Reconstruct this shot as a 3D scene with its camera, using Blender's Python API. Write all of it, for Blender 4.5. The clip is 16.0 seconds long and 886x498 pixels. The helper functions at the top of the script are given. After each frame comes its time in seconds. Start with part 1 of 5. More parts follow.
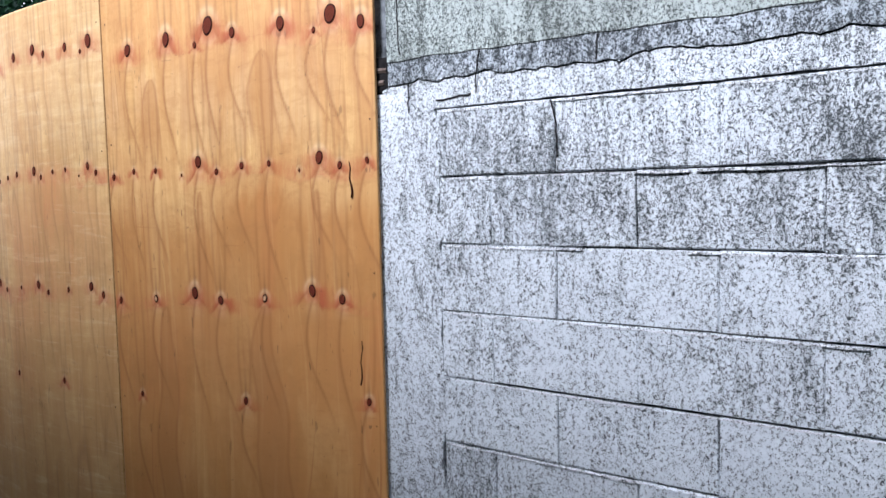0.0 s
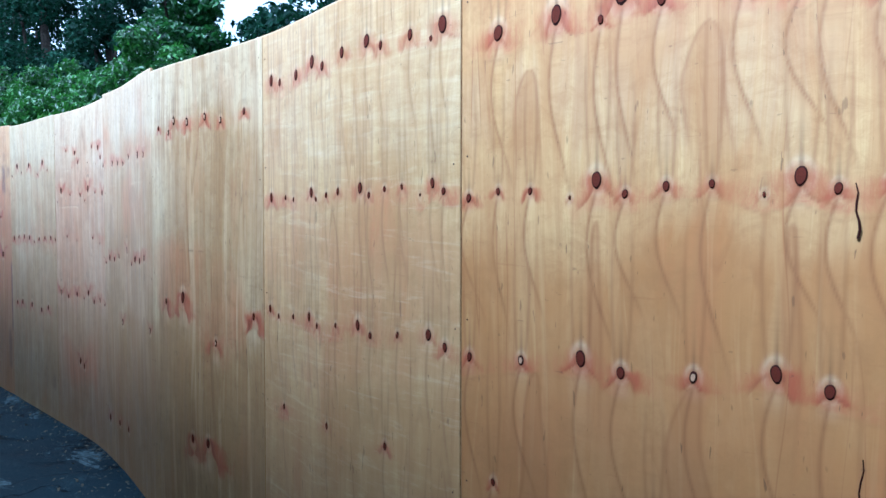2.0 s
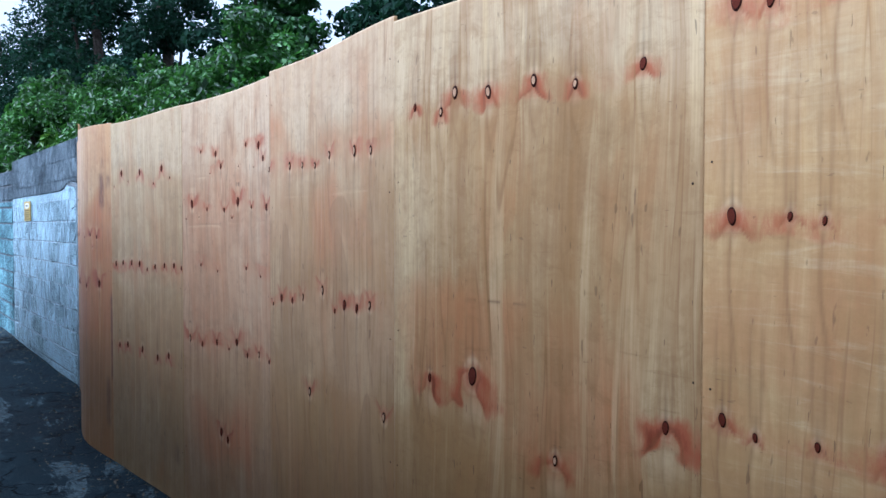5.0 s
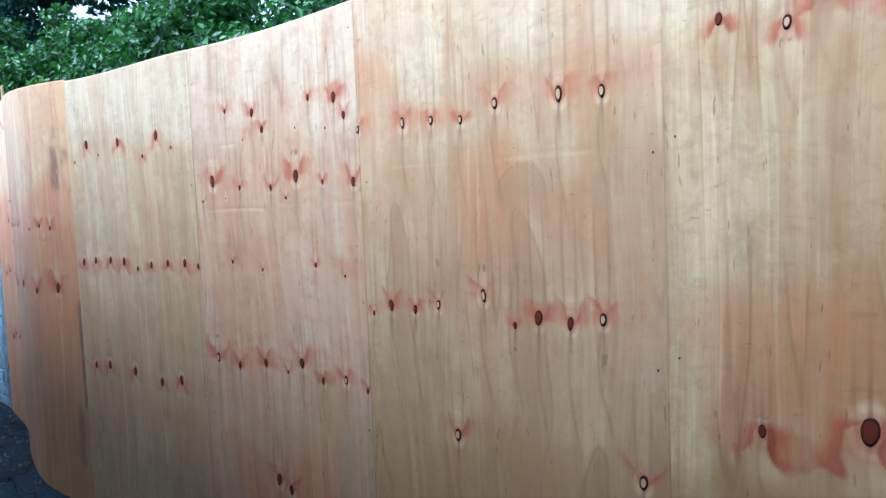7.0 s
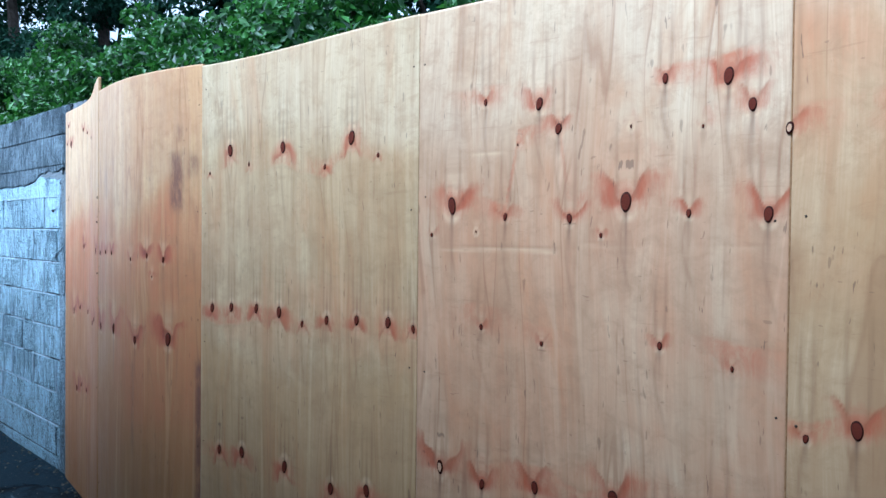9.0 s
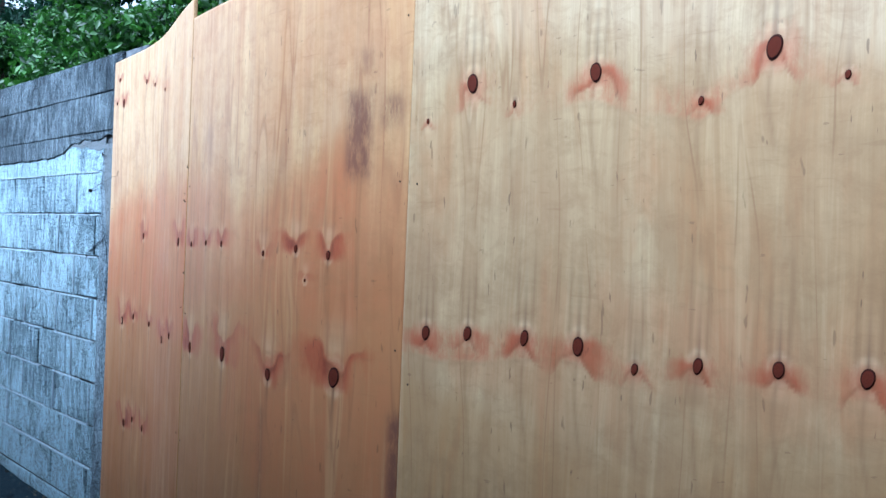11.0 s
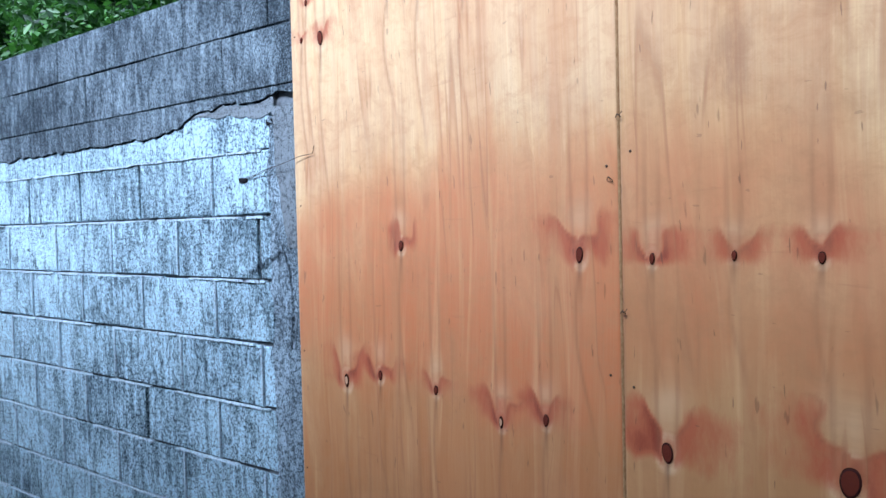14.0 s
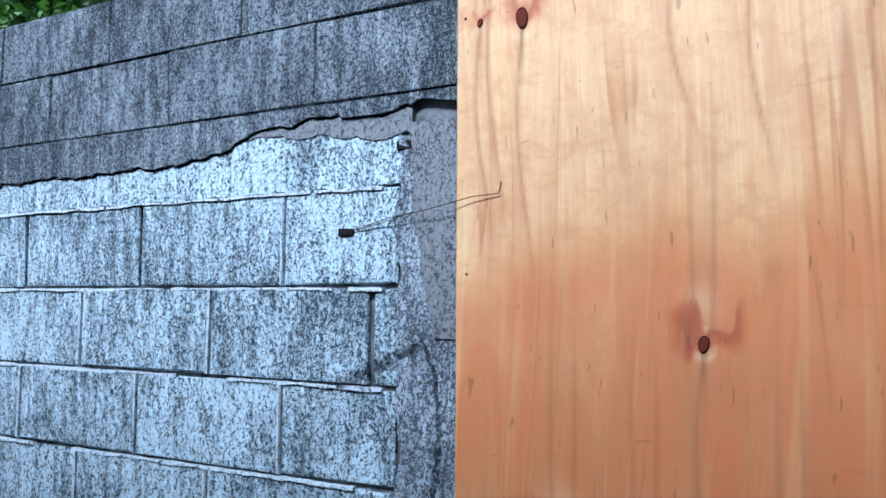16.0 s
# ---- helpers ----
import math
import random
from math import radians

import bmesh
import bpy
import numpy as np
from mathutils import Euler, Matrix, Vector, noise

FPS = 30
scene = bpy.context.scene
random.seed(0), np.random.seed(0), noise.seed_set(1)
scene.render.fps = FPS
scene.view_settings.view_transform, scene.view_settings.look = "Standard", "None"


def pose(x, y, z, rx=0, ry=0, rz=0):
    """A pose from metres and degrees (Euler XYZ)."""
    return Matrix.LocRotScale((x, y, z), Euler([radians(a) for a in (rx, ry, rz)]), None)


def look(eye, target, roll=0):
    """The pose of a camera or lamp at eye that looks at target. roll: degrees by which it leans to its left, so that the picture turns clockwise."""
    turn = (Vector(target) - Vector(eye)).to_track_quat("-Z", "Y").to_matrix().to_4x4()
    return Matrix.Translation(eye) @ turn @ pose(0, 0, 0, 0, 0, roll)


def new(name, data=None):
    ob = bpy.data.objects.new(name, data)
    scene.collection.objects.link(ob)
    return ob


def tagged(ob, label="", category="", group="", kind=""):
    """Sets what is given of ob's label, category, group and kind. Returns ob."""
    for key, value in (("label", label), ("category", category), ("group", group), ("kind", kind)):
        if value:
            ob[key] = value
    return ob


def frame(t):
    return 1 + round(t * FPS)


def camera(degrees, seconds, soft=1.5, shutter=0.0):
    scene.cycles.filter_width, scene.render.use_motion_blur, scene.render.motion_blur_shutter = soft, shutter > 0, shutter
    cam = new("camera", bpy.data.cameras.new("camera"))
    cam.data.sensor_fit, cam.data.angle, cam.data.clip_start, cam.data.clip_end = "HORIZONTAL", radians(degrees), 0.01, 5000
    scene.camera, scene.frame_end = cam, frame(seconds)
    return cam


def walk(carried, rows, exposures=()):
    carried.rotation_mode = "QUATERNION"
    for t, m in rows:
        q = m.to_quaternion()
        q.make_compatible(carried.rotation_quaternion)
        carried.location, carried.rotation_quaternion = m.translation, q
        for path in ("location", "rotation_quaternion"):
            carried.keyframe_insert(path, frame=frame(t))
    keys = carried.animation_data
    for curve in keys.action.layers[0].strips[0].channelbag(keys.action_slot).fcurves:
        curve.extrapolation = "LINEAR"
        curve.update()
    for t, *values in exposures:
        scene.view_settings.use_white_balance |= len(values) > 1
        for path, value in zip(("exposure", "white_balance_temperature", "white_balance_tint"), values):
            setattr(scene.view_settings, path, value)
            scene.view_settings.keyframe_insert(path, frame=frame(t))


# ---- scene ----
cam = camera(57.7, 16.0)
PATH = [
    (0, (1.588, -1.718, 1.485), (0.39, -0.123, 1.344), -1.4),
    (0.5, (1.362, -1.708, 1.512), (0.219, -0.074, 1.355), -3.1),
    (1, (1.136, -1.646, 1.513), (-0.088, -0.078, 1.305), -1.1),
    (1.5, (0.924, -1.571, 1.514), (-0.543, -0.213, 1.441), -2.5),
    (2, (0.698, -1.564, 1.521), (-0.869, -0.324, 1.432), 0.1),
    (2.5, (0.442, -1.639, 1.56), (-1.167, -0.455, 1.47), -1.4),
    (3, (0.216, -1.678, 1.546), (-1.427, -0.544, 1.43), -0.2),
    (3.5, (-0.113, -1.608, 1.533), (-1.832, -0.586, 1.519), -1.6),
    (4, (-0.367, -1.624, 1.55), (-2.086, -0.605, 1.466), -0.3),
    (4.2, (-0.507, -1.627, 1.532), (-2.204, -0.572, 1.451), 0.5),
    (6.3, (-1.843, -1.749, 1.625), (-3.258, -0.341, 1.501), -2.2),
    (6.5, (-1.956, -1.775, 1.628), (-3.344, -0.342, 1.485), -1.7),
    (7, (-2.284, -1.764, 1.607), (-3.708, -0.368, 1.455), -2.4),
    (7.5, (-2.583, -1.743, 1.592), (-4.009, -0.346, 1.474), 1.2),
    (8, (-2.921, -1.763, 1.557), (-4.236, -0.256, 1.572), 3.9),
    (8.5, (-3.202, -1.794, 1.615), (-4.483, -0.259, 1.561), 2.4),
    (9, (-3.604, -1.675, 1.594), (-5.052, -0.295, 1.557), 0.6),
    (9.2, (-3.735, -1.686, 1.597), (-5.183, -0.307, 1.528), 2.2),
    (11.3, (-5.144, -1.569, 1.524), (-6.506, -0.105, 1.536), 2.1),
    (11.5, (-5.276, -1.589, 1.546), (-6.577, -0.07, 1.569), 2.5),
    (12, (-5.546, -1.571, 1.567), (-6.884, -0.085, 1.535), 0.4),
    (12.5, (-5.836, -1.57, 1.57), (-7.291, -0.198, 1.607), -1.0),
    (13, (-6.144, -1.556, 1.551), (-7.539, -0.123, 1.548), 1.6),
    (13.5, (-6.481, -1.617, 1.558), (-7.762, -0.081, 1.542), 0.0),
    (14, (-6.749, -1.573, 1.561), (-8.012, -0.023, 1.498), -1.4),
    (14.5, (-7.057, -1.515, 1.571), (-8.286, 0.063, 1.593), -2.1),
    (15, (-7.301, -1.489, 1.564), (-8.464, 0.137, 1.613), 1.1),
    (15.5, (-7.582, -1.517, 1.591), (-8.584, 0.213, 1.665), 1.3),
    (16, (-7.86, -1.352, 1.569), (-8.822, 0.396, 1.702), 0.4),
]
EXPOSURES = [(0.0, 2.80, 6050, 15), (1.0, 2.84, 5900, 14), (2.0, 2.90, 4350, 1), (3.4, 2.84, 4450, 5), (4.2, 2.20, 4950, 10), (6.4, 2.88, 4650, 6), (7.2, 2.90, 4550, 3), (8.0, 2.75, 4550, 2), (9.2, 2.64, 4620, 3),
             (12.0, 2.75, 4850, 6), (14.0, 2.64, 5050, 10), (16.0, 2.42, 5300, 13)]
walk(cam, [(t, look(eye, target, roll)) for t, eye, target, roll in PATH], EXPOSURES)

# ---- world and sun: a bright, hazy sky; the wall stands in open shade ----
world = bpy.data.worlds.new("world")
scene.world = world
world.use_nodes = True
wn, wl = world.node_tree.nodes, world.node_tree.links
sky = wn.new("ShaderNodeTexSky")
sky.sky_type = "NISHITA"
sky.sun_disc = False
sky.sun_elevation = radians(38)
sky.sun_rotation = radians(200)
sky.air_density, sky.dust_density, sky.ozone_density = 1.0, 4.0, 1.0
haze = wn.new("ShaderNodeMix")
haze.data_type = "RGBA"
haze.inputs[0].default_value = 0.7
haze.inputs[7].default_value = (8.0, 8.3, 8.6, 1.0)
wl.new(sky.outputs[0], haze.inputs[6])
wl.new(haze.outputs[2], wn["Background"].inputs[0])
wn["Background"].inputs[1].default_value = 0.034
sun_data = bpy.data.lights.new("sun", "SUN")
sun_data.energy, sun_data.angle, sun_data.color = 1.5, radians(12), (0.97, 0.98, 1.0)
sun = new("sun", sun_data)
sun.matrix_world = look((-6, -12, 14.5), (-4, 0, 1))


# ---- node helpers ----
class Mat:
    """A node material with short ways to add nodes."""

    def __init__(self, name, rough=0.7, spec=0.3, metal=0.0):
        self.m = bpy.data.materials.new(name)
        self.m.use_nodes = True
        self.t = self.m.node_tree
        self.p = self.t.nodes["Principled BSDF"]
        self.p.inputs["Roughness"].default_value = rough
        self.p.inputs["Specular IOR Level"].default_value = spec
        self.p.inputs["Metallic"].default_value = metal

    def node(self, kind, **inputs):
        n = self.t.nodes.new(kind)
        for key, v in inputs.items():
            self.put(n.inputs[int(key[1:]) if key[0] == "i" and key[1:].isdigit() else key], v)
        return n

    def put(self, socket, v):
        if isinstance(v, bpy.types.NodeSocket):
            self.t.links.new(v, socket)
        elif v is not None:
            socket.default_value = v

    def coords(self):
        return self.node("ShaderNodeTexCoord").outputs["Object"]

    def place(self):
        return self.node("ShaderNodeNewGeometry").outputs["Position"]

    def attr(self, name):
        n = self.t.nodes.new("ShaderNodeAttribute")
        n.attribute_name = name
        return n

    def scaled(self, vec, x, y, z, shift=None):
        n = self.node("ShaderNodeMapping", Vector=vec)
        n.inputs["Scale"].default_value = (x, y, z)
        if shift is not None:
            self.put(n.inputs["Location"], shift)
        return n.outputs[0]

    def noise(self, vec, scale, detail=4.0, rough=0.6, twist=0.0):
        return self.node("ShaderNodeTexNoise", Vector=vec, Scale=scale, Detail=detail, Roughness=rough, Distortion=twist).outputs["Fac"]

    def math(self, op, a, b=0.0, clamp=False):
        n = self.node("ShaderNodeMath", i0=a, i1=b)
        n.operation, n.use_clamp = op, clamp
        return n.outputs[0]

    def span(self, v, lo, hi, a=0.0, b=1.0):
        n = self.node("ShaderNodeMapRange", Value=v)
        for key, x in zip(("From Min", "From Max", "To Min", "To Max"), (lo, hi, a, b)):
            self.put(n.inputs[key], x)
        return n.outputs[0]

    def mix(self, fac, a, b, blend="MIX"):
        n = self.t.nodes.new("ShaderNodeMix")
        n.data_type, n.blend_type = "RGBA", blend
        self.put(n.inputs[0], fac)
        for k, v in ((6, a), (7, b)):
            self.put(n.inputs[k], (*v, 1.0) if isinstance(v, tuple) else v)
        return n.outputs[2]

    def random(self):
        return self.node("ShaderNodeObjectInfo").outputs["Random"]

    def colour(self, v):
        self.put(self.p.inputs["Base Color"], (*v, 1.0) if isinstance(v, tuple) else v)
        return self

    def bump(self, height, strength=0.3, distance=0.01):
        n = self.node("ShaderNodeBump", Height=height, Strength=strength, Distance=distance)
        self.t.links.new(n.outputs[0], self.p.inputs["Normal"])
        return self


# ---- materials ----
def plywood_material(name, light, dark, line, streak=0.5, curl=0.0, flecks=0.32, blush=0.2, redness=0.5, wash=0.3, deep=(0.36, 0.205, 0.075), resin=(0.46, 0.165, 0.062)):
    """Rotary-cut pine veneer. The sheet's own fields carry the flow of the grain round its knots and the colour of its wood."""
    m = Mat(name, rough=0.42, spec=0.4)
    flow = m.attr("grain").outputs["Vector"]

    def field(key):
        return m.attr(key).outputs["Fac"]

    broad = m.noise(m.scaled(flow, 9, 0.5, 3), 1.0, 4, 0.6, 0.5)
    bands = m.noise(m.scaled(flow, 34, 0.9, 3), 1.0, 4, 0.65, 0.3)
    fine = m.noise(m.scaled(flow, 260, 5, 3), 1.0, 3, 0.65)
    blotch = m.noise(m.scaled(flow, 2.6, 1.8, 3), 1.0, 5, 0.65, 0.4)
    tone = m.math("ADD", m.math("MULTIPLY", broad, 0.6), m.math("MULTIPLY", bands, 0.4))
    base = m.mix(m.math("MULTIPLY", m.span(tone, 0.34, 0.66), streak), light, dark)
    base = m.mix(m.span(blotch, 0.45, 0.72, 0.0, 0.38), base, line)
    mottle = m.noise(m.scaled(flow, 14, 7, 3, (3.0, 9.0, 2.0)), 1.0, 6, 0.72, 0.7)
    base = m.mix(m.span(mottle, 0.48, 0.72, 0.0, 0.34), base, dark)
    base = m.mix(m.span(mottle, 0.28, 0.46, 0.30, 0.0), base, tuple(min(0.78, c * 1.15) for c in light))
    # cream, amber and rosy parts, mostly cream high and amber low, each with ragged edges along the grain
    tongues = m.noise(m.scaled(flow, 7.0, 1.7, 3, (8.0, 2.0, 3.0)), 1.0, 6, 0.62, 0.8)
    ragged = m.math("MULTIPLY", m.math("SUBTRACT", tongues, 0.5), 1.5)
    thin = m.noise(m.scaled(flow, 22, 1.2, 3, (1.0, 5.0, 6.0)), 1.0, 4, 0.6, 0.4)
    slim = m.math("MULTIPLY", m.math("SUBTRACT", thin, 0.5), 1.1)
    base = m.mix(m.span(m.math("ADD", field("cream"), slim), 0.15, 0.9, 0.0, 0.5), base, (0.72, 0.60, 0.40))
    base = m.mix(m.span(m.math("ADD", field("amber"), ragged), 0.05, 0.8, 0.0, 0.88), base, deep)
    base = m.mix(m.span(m.math("ADD", field("rose"), ragged), 0.05, 0.85, 0.0, 0.88), base, resin)
    smudge = m.noise(m.scaled(flow, 16, 22, 3, (6.0, 2.0, 9.0)), 1.0, 6, 0.75, 0.6)
    base = m.mix(m.span(smudge, 0.48, 0.72, 0.0, 0.52), base, tuple(0.8 * c for c in dark))
    base = m.mix(m.span(thin, 0.50, 0.72, 0.0, 0.48), base, tuple(0.85 * c for c in dark))
    rose = m.noise(m.scaled(flow, 1.6, 1.7, 3, (7.0, 3.0, 1.0)), 1.0, 4, 0.55, 0.6)
    base = m.mix(m.span(rose, 0.42, 0.68, 0.0, blush), base, (0.46, 0.15, 0.06))
    ribbon = m.noise(m.scaled(flow, 26, 1.1, 3, (5.0, 4.0, 2.0)), 1.0, 3, 0.5, 0.6)
    base = m.mix(m.span(ribbon, 0.56, 0.72, 0.0, 0.45 * streak), base, tuple(min(0.8, c * 1.12) for c in light))
    # growth rings as the edges of slow bands in the veneer
    rings = m.noise(m.scaled(flow, 3.2, 0.2, 3), 1.0, 5, 0.42, 0.3)
    edge = m.math("POWER", m.math("FRACT", m.math("MULTIPLY", rings, 15.0)), 8.0)
    base = m.mix(m.math("MULTIPLY", edge, m.span(blotch, 0.42, 0.68, 0.0, 0.28)), base, line)
    wide = m.math("FRACT", m.math("MULTIPLY", rings, 6.0))
    base = m.mix(m.span(wide, 0.4, 0.97, 0.0, 0.10), base, dark)
    if curl:
        wave = m.noise(m.scaled(flow, 4.0, 34, 3), 1.0, 5, 0.65, 0.9)
        base = m.mix(m.span(wave, 0.47, 0.72, 0.0, curl), base, dark)
        base = m.mix(m.span(wave, 0.28, 0.46, curl * 0.9, 0.0), base, (0.74, 0.60, 0.38))
    base = m.mix(m.span(fine, 0.35, 0.75, 0.0, 0.40), base, dark)
    base = m.mix(m.math("MULTIPLY", field("pale"), 0.62, True), base, (0.70, 0.50, 0.29))
    base = m.mix(m.math("MULTIPLY", field("heart"), 0.72, True), base, tuple(0.6 * a + 0.4 * b for a, b in zip(dark, line)))
    base = m.mix(m.math("MULTIPLY", field("heart_edge"), 0.42, True), base, line)
    # red resin in the wings and rows of the knots
    gate = m.span(m.noise(m.scaled(flow, 24, 12, 3), 1.0, 6, 0.74, 0.5), 0.38, 0.66)
    base = m.mix(m.math("MULTIPLY", m.math("MULTIPLY", field("band"), gate), redness, True), base, (0.41, 0.125, 0.055))
    rag = m.span(m.noise(m.scaled(flow, 50, 16, 3), 1.0, 5, 0.72), 0.3, 0.75)
    red = m.math("ADD", field("stain"), m.math("MULTIPLY", m.math("SUBTRACT", rag, 0.5), 0.34))
    base = m.mix(m.span(red, 0.10, 0.60, 0.0, 0.86), base, (0.34, 0.080, 0.032))
    base = m.mix(m.span(red, 0.66, 1.0, 0.0, 0.75), base, (0.17, 0.024, 0.012))
    base = m.mix(m.math("MULTIPLY", field("veins"), 0.66, True), base, tuple(0.8 * c for c in line))
    # long hair-thin dark lines along the grain
    for k, (across, along, seed) in enumerate(((6.0, 0.28, 1.0), (9.0, 0.42, 5.0), (4.0, 0.32, 9.0))):
        course_of = m.noise(m.scaled(flow, across, along, 3, (seed, seed * 2.0, seed)), 1.0, 2.5, 0.42)
        off = m.math("ABSOLUTE", m.math("SUBTRACT", course_of, 0.5))
        hair = m.span(off, 0.002, 0.0085 - 0.001 * k, 1.0, 0.0)
        shows = m.span(m.noise(m.scaled(flow, 3.0, 2.4, 3, (0.0, seed, 4.0)), 1.0, 3, 0.6), 0.46, 0.60)
        base = m.mix(m.math("MULTIPLY", m.math("MULTIPLY", hair, shows), 0.5), base, line)
        side = m.span(m.math("SUBTRACT", course_of, 0.5), 0.0, 0.06, 1.0, 0.0)
        side = m.math("MULTIPLY", side, m.math("GREATER_THAN", course_of, 0.5))
        base = m.mix(m.math("MULTIPLY", m.math("MULTIPLY", side, shows), wash), base, dark)
    base = m.mix(m.math("MULTIPLY", field("thread"), 0.85, True), base, (0.07, 0.026, 0.016))
    dents = m.noise(m.scaled(flow, 6, 60, 3), 1.0, 3, 0.6, 0.4)
    base = m.mix(m.span(dents, 0.67, 0.73, 0.0, 0.22), base, line)
    nick = m.noise(m.scaled(flow, 26, 75, 3, (4.0, 1.0, 8.0)), 1.0, 2, 0.5)
    base = m.mix(m.span(nick, 0.735, 0.755, 0.0, flecks), base, (0.10, 0.05, 0.03))
    slit = m.noise(m.scaled(flow, 110, 17, 3, (2.0, 6.0, 3.0)), 1.0, 2, 0.5)
    base = m.mix(m.span(slit, 0.725, 0.75, 0.0, flecks * 1.6), base, (0.06, 0.03, 0.02))
    scuff = m.noise(m.scaled(flow, 3.6, 4.6, 3), 1.0, 7, 0.78)
    base = m.mix(m.span(scuff, 0.5, 0.75, 0.0, 0.34), base, tuple(c * 0.58 for c in dark))
    speck = m.noise(m.scaled(flow, 55, 13, 3), 1.0, 2, 0.5)
    base = m.mix(m.span(speck, 0.705, 0.74, 0.0, flecks * 1.2), base, (0.07, 0.035, 0.02))
    smear = m.noise(m.scaled(flow, 40, 12, 3), 1.0, 5, 0.75)
    base = m.mix(m.math("MULTIPLY", field("dirt"), m.span(smear, 0.28, 0.55), True), base, (0.15, 0.062, 0.040))
    m.colour(base)
    m.put(m.p.inputs["Roughness"], m.math("ADD", m.span(bands, 0.3, 0.7, 0.34, 0.48), m.span(blotch, 0.4, 0.7, 0.0, 0.12)))
    return m.bump(m.math("ADD", fine, m.math("MULTIPLY", edge, 0.4)), 0.14, 0.003).m


def paint_material(name, paint, grime, cover, streaky=1.0, filmy=0.75, size=1.0):
    """Thin old masonry paint over blocks, worn through and mildewed in fine specks."""
    m = Mat(name, rough=0.9, spec=0.15)
    at = m.place()
    rand = m.random()
    big = m.noise(at, 1.7, 4, 0.6)
    mid = m.noise(m.scaled(at, 11, 11, 5.5), 1.0, 6, 0.75)
    runs = m.noise(m.scaled(at, 34, 34, 6.0), 1.0, 4, 0.7)
    pits = m.noise(m.scaled(at, 120 * size, 120 * size, 95 * size), 1.0, 5, 0.8, 0.8)
    wear = m.math("ADD", m.math("MULTIPLY", big, 0.34), m.math("MULTIPLY", mid, 0.36))
    wear = m.math("ADD", wear, m.math("MULTIPLY", runs, 0.24 * streaky))
    wear = m.math("ADD", wear, m.math("MULTIPLY", m.math("SUBTRACT", rand, 0.5), 0.06))
    lot = m.span(wear, cover - 0.15, cover + 0.15)
    dots = m.noise(m.scaled(at, 300 * size, 300 * size, 240 * size), 1.0, 3, 0.75, 0.5)
    both = m.math("ADD", m.math("MULTIPLY", pits, 0.62), m.math("MULTIPLY", dots, 0.38))
    speck = m.span(m.math("ADD", both, m.math("MULTIPLY", lot, 0.10)), 0.540, 0.572)
    film = m.span(m.math("ADD", m.math("MULTIPLY", lot, 0.7), m.math("MULTIPLY", runs, 0.6)), 0.45, 1.0, 0.0, filmy)
    base = m.mix(m.span(m.noise(at, 0.9, 3, 0.5), 0.4, 0.65, 0.0, 0.4), paint, tuple(c * 0.86 for c in paint))
    base = m.mix(film, base, tuple(c * 2.6 for c in grime))
    base = m.mix(m.math("MULTIPLY", speck, 0.92), base, grime)
    m.colour(base)
    relief = m.math("ADD", m.math("MULTIPLY", pits, 0.7), m.math("MULTIPLY", speck, -0.5))
    return m.bump(m.math("ADD", relief, m.math("MULTIPLY", mid, 0.6)), 1.0, 0.011).m


def simple_material(name, a, b, scale=20.0, rough=0.8, spec=0.3, metal=0.0, relief=0.2):
    m = Mat(name, rough, spec, metal)
    n = m.noise(m.coords(), scale, 5, 0.65)
    m.colour(m.mix(m.span(n, 0.3, 0.7), a, b))
    return m.bump(m.noise(m.coords(), scale * 4, 3, 0.6), relief, 0.004).m


def leaf_material(name, dark, light, rough=0.5, spec=0.3):
    m = Mat(name, rough=rough, spec=spec)
    r = m.node("ShaderNodeNewGeometry").outputs["Random Per Island"]
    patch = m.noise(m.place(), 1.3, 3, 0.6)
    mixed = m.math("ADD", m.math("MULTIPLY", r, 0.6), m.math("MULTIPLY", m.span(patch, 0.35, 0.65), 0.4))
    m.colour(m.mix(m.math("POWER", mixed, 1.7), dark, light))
    m.p.inputs["Transmission Weight"].default_value = 0.0
    thin = m.node("ShaderNodeBsdfTranslucent", Color=(light[0] * 1.3, light[1] * 1.3, light[2], 1.0))
    both = m.node("ShaderNodeMixShader", i0=0.14, i1=m.p.outputs[0], i2=thin.outputs[0])
    m.t.links.new(both.outputs[0], m.t.nodes["Material Output"].inputs["Surface"])
    return m.m


